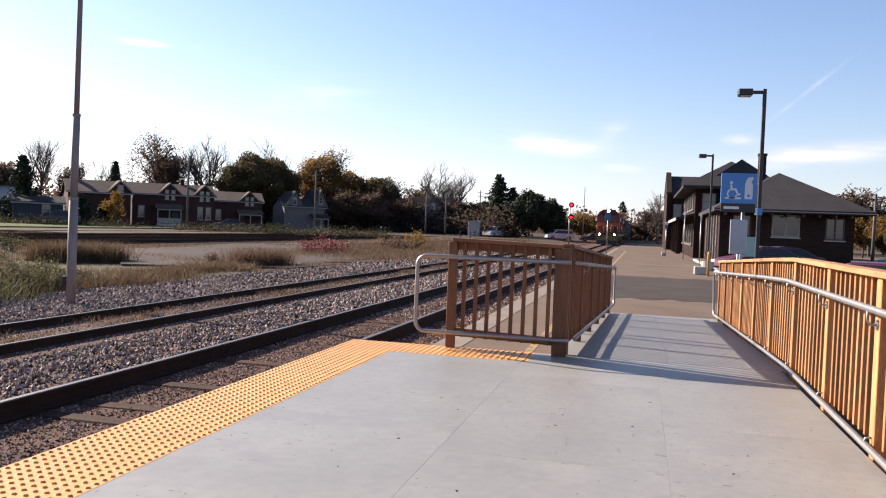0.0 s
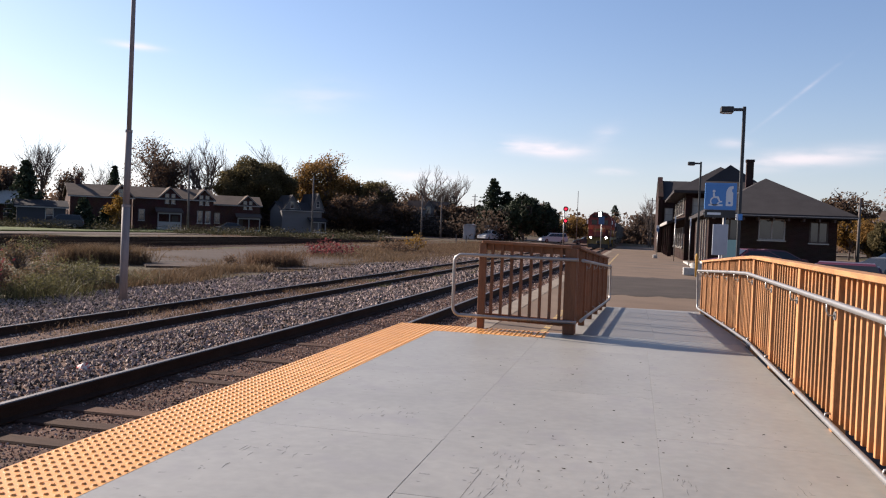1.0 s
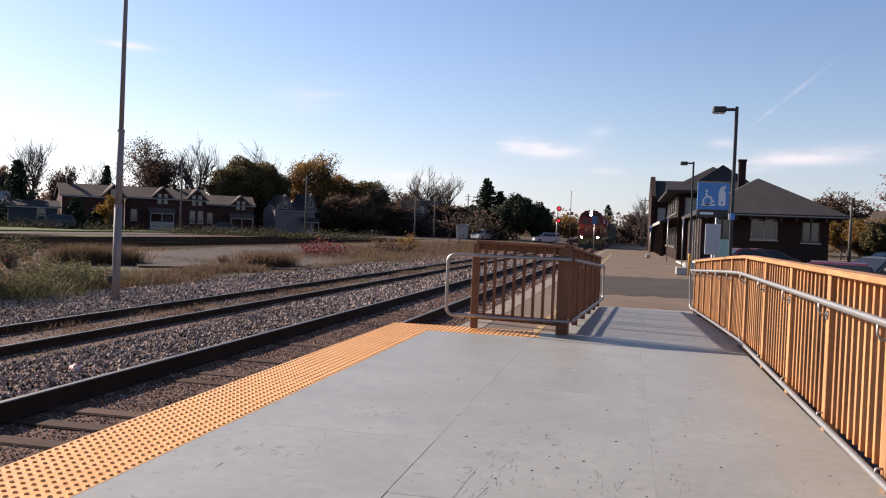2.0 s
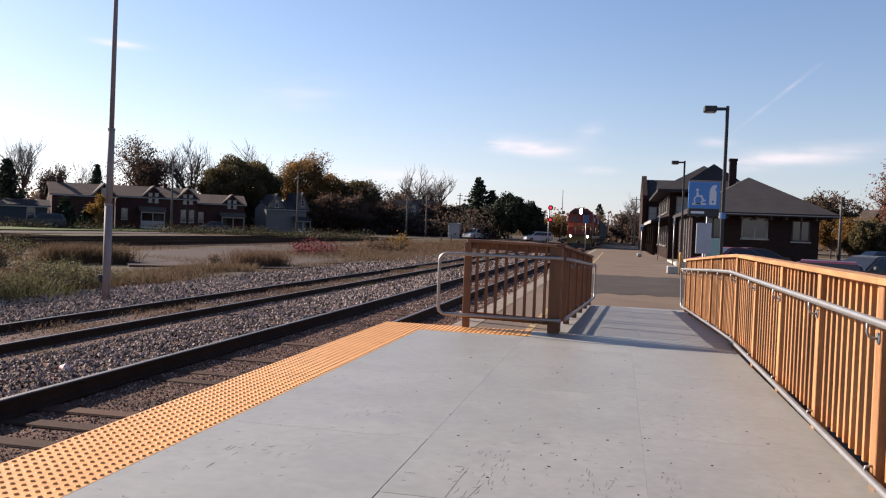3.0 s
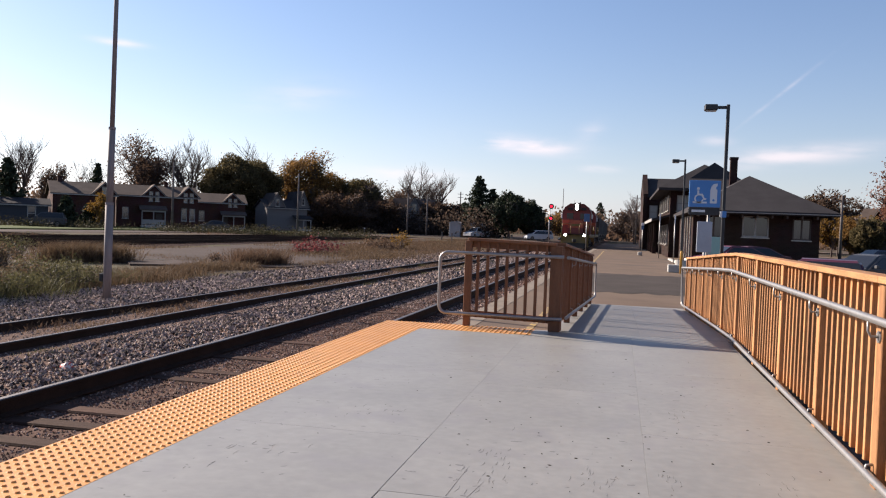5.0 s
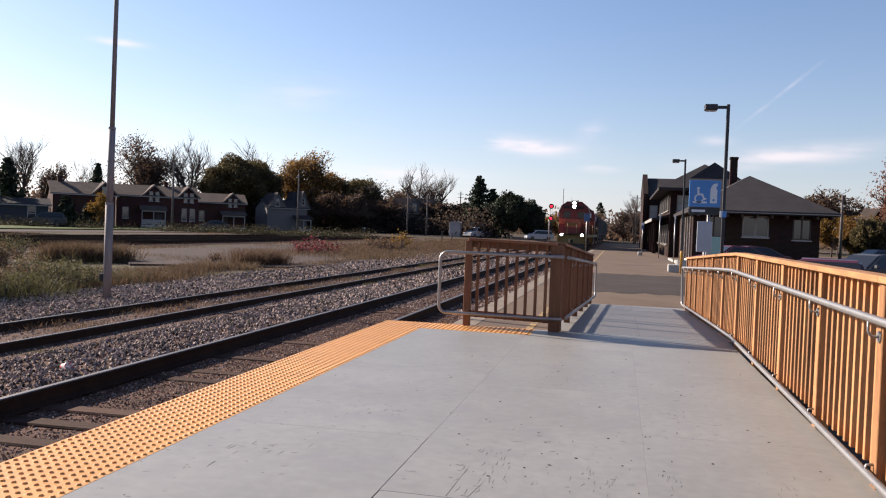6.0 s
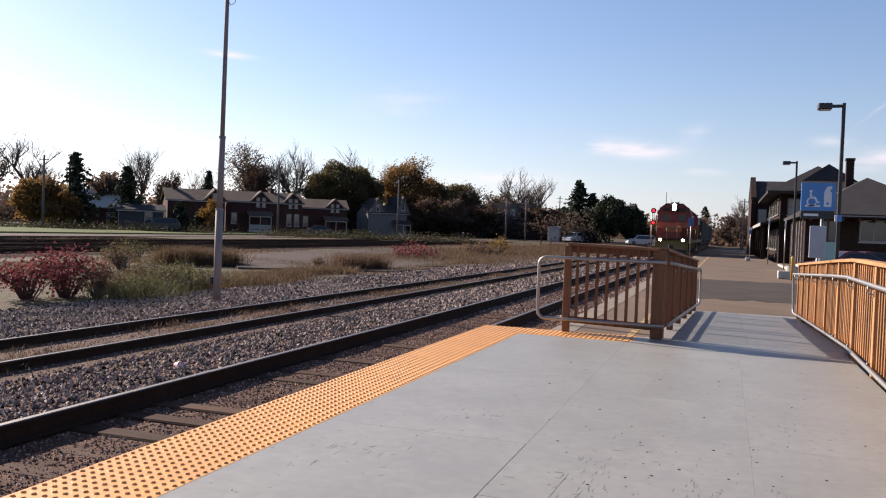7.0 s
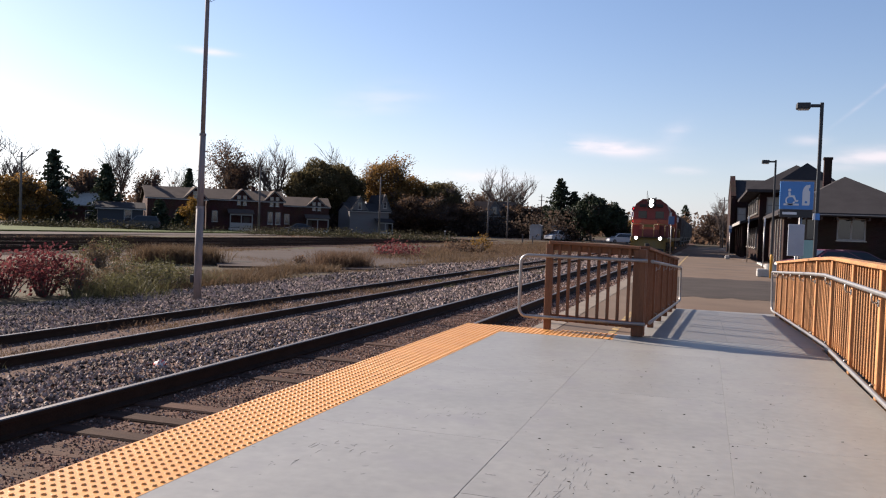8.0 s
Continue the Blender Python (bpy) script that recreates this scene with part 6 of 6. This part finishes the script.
def locomotive():
    """A hood-type diesel; its nose is at y = 0, towards -y; rail top is z = 0."""
    t = thing("locomotive", "orange-red diesel locomotive with yellow sill and lit headlamps", "locomotive")
    part("frame_sill", box(B(), -1.5, 1.5, 0.5, 18.0, 1.18, 1.52, 0.03), LOCO_YELLOW, t, "yellow frame sill")
    part("pilot", loft(B(), [(0.0, 0.12), (0.0, 0.3), (0.35, 1.45), (0.5, 1.45), (0.5, 0.12)], "x", -1.42, 1.42), LOCO_YELLOW, t, "yellow pilot plate")
    part("plow", loft(B(), [(-0.25, 0.10), (-0.05, 0.62), (0.0, 0.62), (0.0, 0.10)], "x", -1.3, 1.3), LOCO_BLACK, t)
    part("coupler", box(box(B(), -0.14, 0.14, -0.55, 0.02, 0.72, 1.0, 0.03), -0.2, 0.2, -0.72, -0.5, 0.68, 1.04, 0.05), LOCO_BLACK, t)
    part("walkway", box(B(), -1.5, 1.5, 0.05, 2.2, 1.522, 1.56), LOCO_BLACK, t)
    bm = loft(B(), [(-0.78, 1.56), (0.78, 1.56), (0.78, 2.55), (0.58, 2.85), (-0.58, 2.85), (-0.78, 2.55)], "y", 0.85, 2.75)
    bmesh.ops.bevel(bm, geom=[e for e in bm.edges if all(v.co.y < 0.9 for v in e.verts)], offset=0.12, segments=2, affect="EDGES")
    part("nose", bm, LOCO_RED, t, "dark red short hood")
    part("nose_top", loft(B(), [(-0.80, 2.15), (0.80, 2.15), (0.80, 2.56), (0.59, 2.87), (-0.59, 2.87), (-0.80, 2.56)], "y", 0.83, 2.74), LOCO_ORANGE, t, "orange upper short hood")
    part("nose_badge", box(B(), -0.42, 0.42, 0.81, 0.828, 2.32, 2.54, 0.004), LOCO_YELLOW, t, "yellow badge on the short hood")
    arch = [(-1.5, 1.56), (1.5, 1.56), (1.5, 3.65), (1.25, 4.15), (0.7, 4.52), (-0.7, 4.52), (-1.25, 4.15), (-1.5, 3.65)]
    part("cab", loft(B(), [p for p in arch], "y", 2.752, 5.2), LOCO_RED, t, "dark red cab")
    part("cab_band", box(B(), -1.512, 1.512, 2.735, 5.1, 2.45, 2.95, 0.01), LOCO_ORANGE, t, "orange band round the cab")
    roof = [(-1.56, 3.62), (-1.3, 4.2), (-0.74, 4.58), (0.74, 4.58), (1.3, 4.2), (1.56, 3.62), (1.5, 3.62), (1.24, 4.14), (0.69, 4.51), (-0.69, 4.51), (-1.24, 4.14), (-1.5, 3.62)]
    part("cab_roof", loft(B(), roof, "y", 2.6, 5.3), LOCO_RED, t)
    for s in (-1, 1):
        part("windscreen", box(B(), s * 0.72 - 0.36, s * 0.72 + 0.36, 2.725, 2.745, 3.05, 3.62, 0.01), AUTO_GLASS, t)
        part("number_board", box(B(), s * 0.72 - 0.28, s * 0.72 + 0.28, 2.55, 2.745, 3.92, 4.16, 0.02), LOCO_BLACK, t)
        part("side_window", box(B(), s * 1.505 - 0.012, s * 1.505 + 0.012, 3.2, 4.7, 3.0, 3.6, 0.005), AUTO_GLASS, t)
        part("mirror", box(B(), s * 1.64 - 0.08, s * 1.64 + 0.08, 2.9, 3.0, 3.1, 3.55, 0.02), SIGN_WHITE, t)
        part("ditch_light", disc(B(), (s * 0.99, 0.02, 1.45), 0.17, 0.16, 18, "y"), LOCO_BLACK, t)
        part("ditch_lens", disc(B(), (s * 0.99, -0.07, 1.45), 0.125, 0.03, 18, "y"), LIGHT_ON, t, "lit ditch light")
        for k in range(4):
            part("step", box(B(), s * 1.32 - 0.2, s * 1.32 + 0.2, 0.02 - 0.06 * k, 0.3, 1.2 - 0.3 * k, 1.24 - 0.3 * k), LOCO_YELLOW, t)
        for x in (0.45, 1.35):
            part("stanchion", tube(B(), [(s * x, 0.12, 1.56), (s * x, 0.12, 2.55)], 0.022, 8), LOCO_YELLOW, t, "yellow handrail post")
        part("front_handrail", tube(B(), [(s * 0.45, 0.12, 2.55), (s * 1.35, 0.12, 2.55), (s * 1.42, 0.3, 2.5), (s * 1.42, 2.6, 2.5)], 0.02, 8), LOCO_YELLOW, t)
        part("side_handrail", tube(B(), [(s * 1.46, 5.4, 2.5), (s * 1.46, 17.6, 2.5)], 0.02, 8), LOCO_YELLOW, t)
        for k in range(7):
            part("stanchion", tube(B(), [(s * 1.46, 5.6 + 2 * k, 1.52), (s * 1.46, 5.6 + 2 * k, 2.5)], 0.018, 6), LOCO_YELLOW, t)
    part("headlight_box", box(B(), -0.34, 0.34, 2.42, 2.76, 3.86, 4.66, 0.05), LOCO_BLACK, t)
    for z in (4.1, 4.42):
        part("headlight", disc(B(), (0, 2.405, z), 0.16, 0.03, 20, "y"), LIGHT_ON, t, "lit headlight")
    hood = [(-0.85, 1.56), (0.85, 1.56), (0.85, 3.75), (0.62, 4.18), (-0.62, 4.18), (-0.85, 3.75)]
    part("long_hood", loft(B(), hood, "y", 5.202, 17.3), LOCO_ORANGE, t, "orange long hood")
    part("radiator", loft(B(), [(-1.15, 3.3), (1.15, 3.3), (1.2, 3.9), (0.7, 4.3), (-0.7, 4.3), (-1.2, 3.9)], "y", 12.6, 16.6), LOCO_RED, t)
    part("dynamic_brake", loft(B(), [(-1.0, 3.6), (1.0, 3.6), (1.0, 4.2), (0.7, 4.4), (-0.7, 4.4), (-1.0, 4.2)], "y", 7.4, 10.2), LOCO_RED, t)
    part("exhaust", box(B(), -0.35, 0.35, 10.5, 11.3, 4.15, 4.45, 0.03), LOCO_BLACK, t)
    part("horn", tube(tube(B(), [(0.3, 4.0, 4.58), (0.3, 4.0, 4.72)], 0.03, 8), [(0.3, 3.6, 4.72), (0.3, 4.3, 4.72)], 0.06, 10, 0.02), LOCO_BLACK, t)
    part("antenna", tube(B(), [(-0.4, 4.4, 4.58), (-0.4, 4.4, 5.0)], 0.012, 6), LOCO_BLACK, t)
    part("fuel_tank", box(B(), -1.3, 1.3, 6.6, 11.4, 0.45, 1.17, 0.12), LOCO_BLACK, t)
    # the hood and cab stand tall over the sill
    for ob in t.children_recursive:
        for v in ob.data.vertices:
            if v.co.z > 1.53:
                v.co.z = 1.53 + (v.co.z - 1.53) * 1.09
    bogie(t, 3.4, 2, 2.4)
    bogie(t, 14.8, 2, 2.4)
    return t


def hopper():
    """A covered hopper wagon; its front is at y = 0."""
    t = thing("hopper_wagon", "weathered grey covered hopper wagon", "wagon", group="wagons of the train")
    prof = [(-1.2, 1.1), (1.2, 1.1), (1.56, 1.7), (1.56, 4.1), (1.1, 4.45), (-1.1, 4.45), (-1.56, 4.1), (-1.56, 1.7)]
    part("hopper_body", loft(B(), prof, "y", 1.2, 15.6), HOPPER, t)
    for k in range(9):
        for s in (-1, 1):
            part("rib", box(B(), s * 1.6 - 0.035, s * 1.6 + 0.035, 1.6 + 1.6 * k, 1.72 + 1.6 * k, 1.7, 4.1), HOPPER, t)
    part("end_frame", box(B(), -1.45, 1.45, 0.3, 16.5, 0.95, 1.09, 0.02), LOCO_BLACK, t)
    part("roof_walk", box(B(), -0.3, 0.3, 1.0, 15.8, 4.46, 4.55), LOCO_BLACK, t)
    for k in range(5):
        part("hatch", box(B(), -0.75, -0.32, 2 + 2.8 * k, 3 + 2.8 * k, 4.46, 4.58, 0.02), HOPPER, t)
    for s in (-1, 1):
        part("ladder", box(B(), s * 1.3 - 0.2, s * 1.3 + 0.2, 0.9, 0.96, 1.1, 4.0), LOCO_BLACK, t)
    bogie(t, 2.3, 2, 1.8)
    bogie(t, 14.5, 2, 1.8)
    return t


loco = locomotive()
second = copy_thing(loco, pose(-4.62, 130, -0.40))
tagged(second, "second orange diesel locomotive coupled behind the first")
for ob in second.children_recursive:
    if ob.name.startswith(("ditch_lens", "headlight")) and not ob.name.startswith("headlight_box"):
        ob.data = ob.data.copy()
        ob.data.materials.clear()
        ob.data.materials.append(HEAD)
        ob["label"] = "unlit lamp glass"
wagons = [hopper()]
for k in range(4):
    wagons.append(copy_thing(wagons[0], pose(0, 0, 0)))


def motions():
    """The train rolls slowly towards the deck."""
    def along(back):
        return [(t, pose(-4.62, 115.0 - 5.5 * t + back, -0.40)) for t in (0.0, 1.2, 2.3, 3.5, 4.7, 5.8, 7.0, 8.0)]
    walk(loco, along(0.0))
    walk(second, along(18.9))
    for k, w in enumerate(wagons):
        walk(w, along(37.8 + 17.0 * k))


motions()
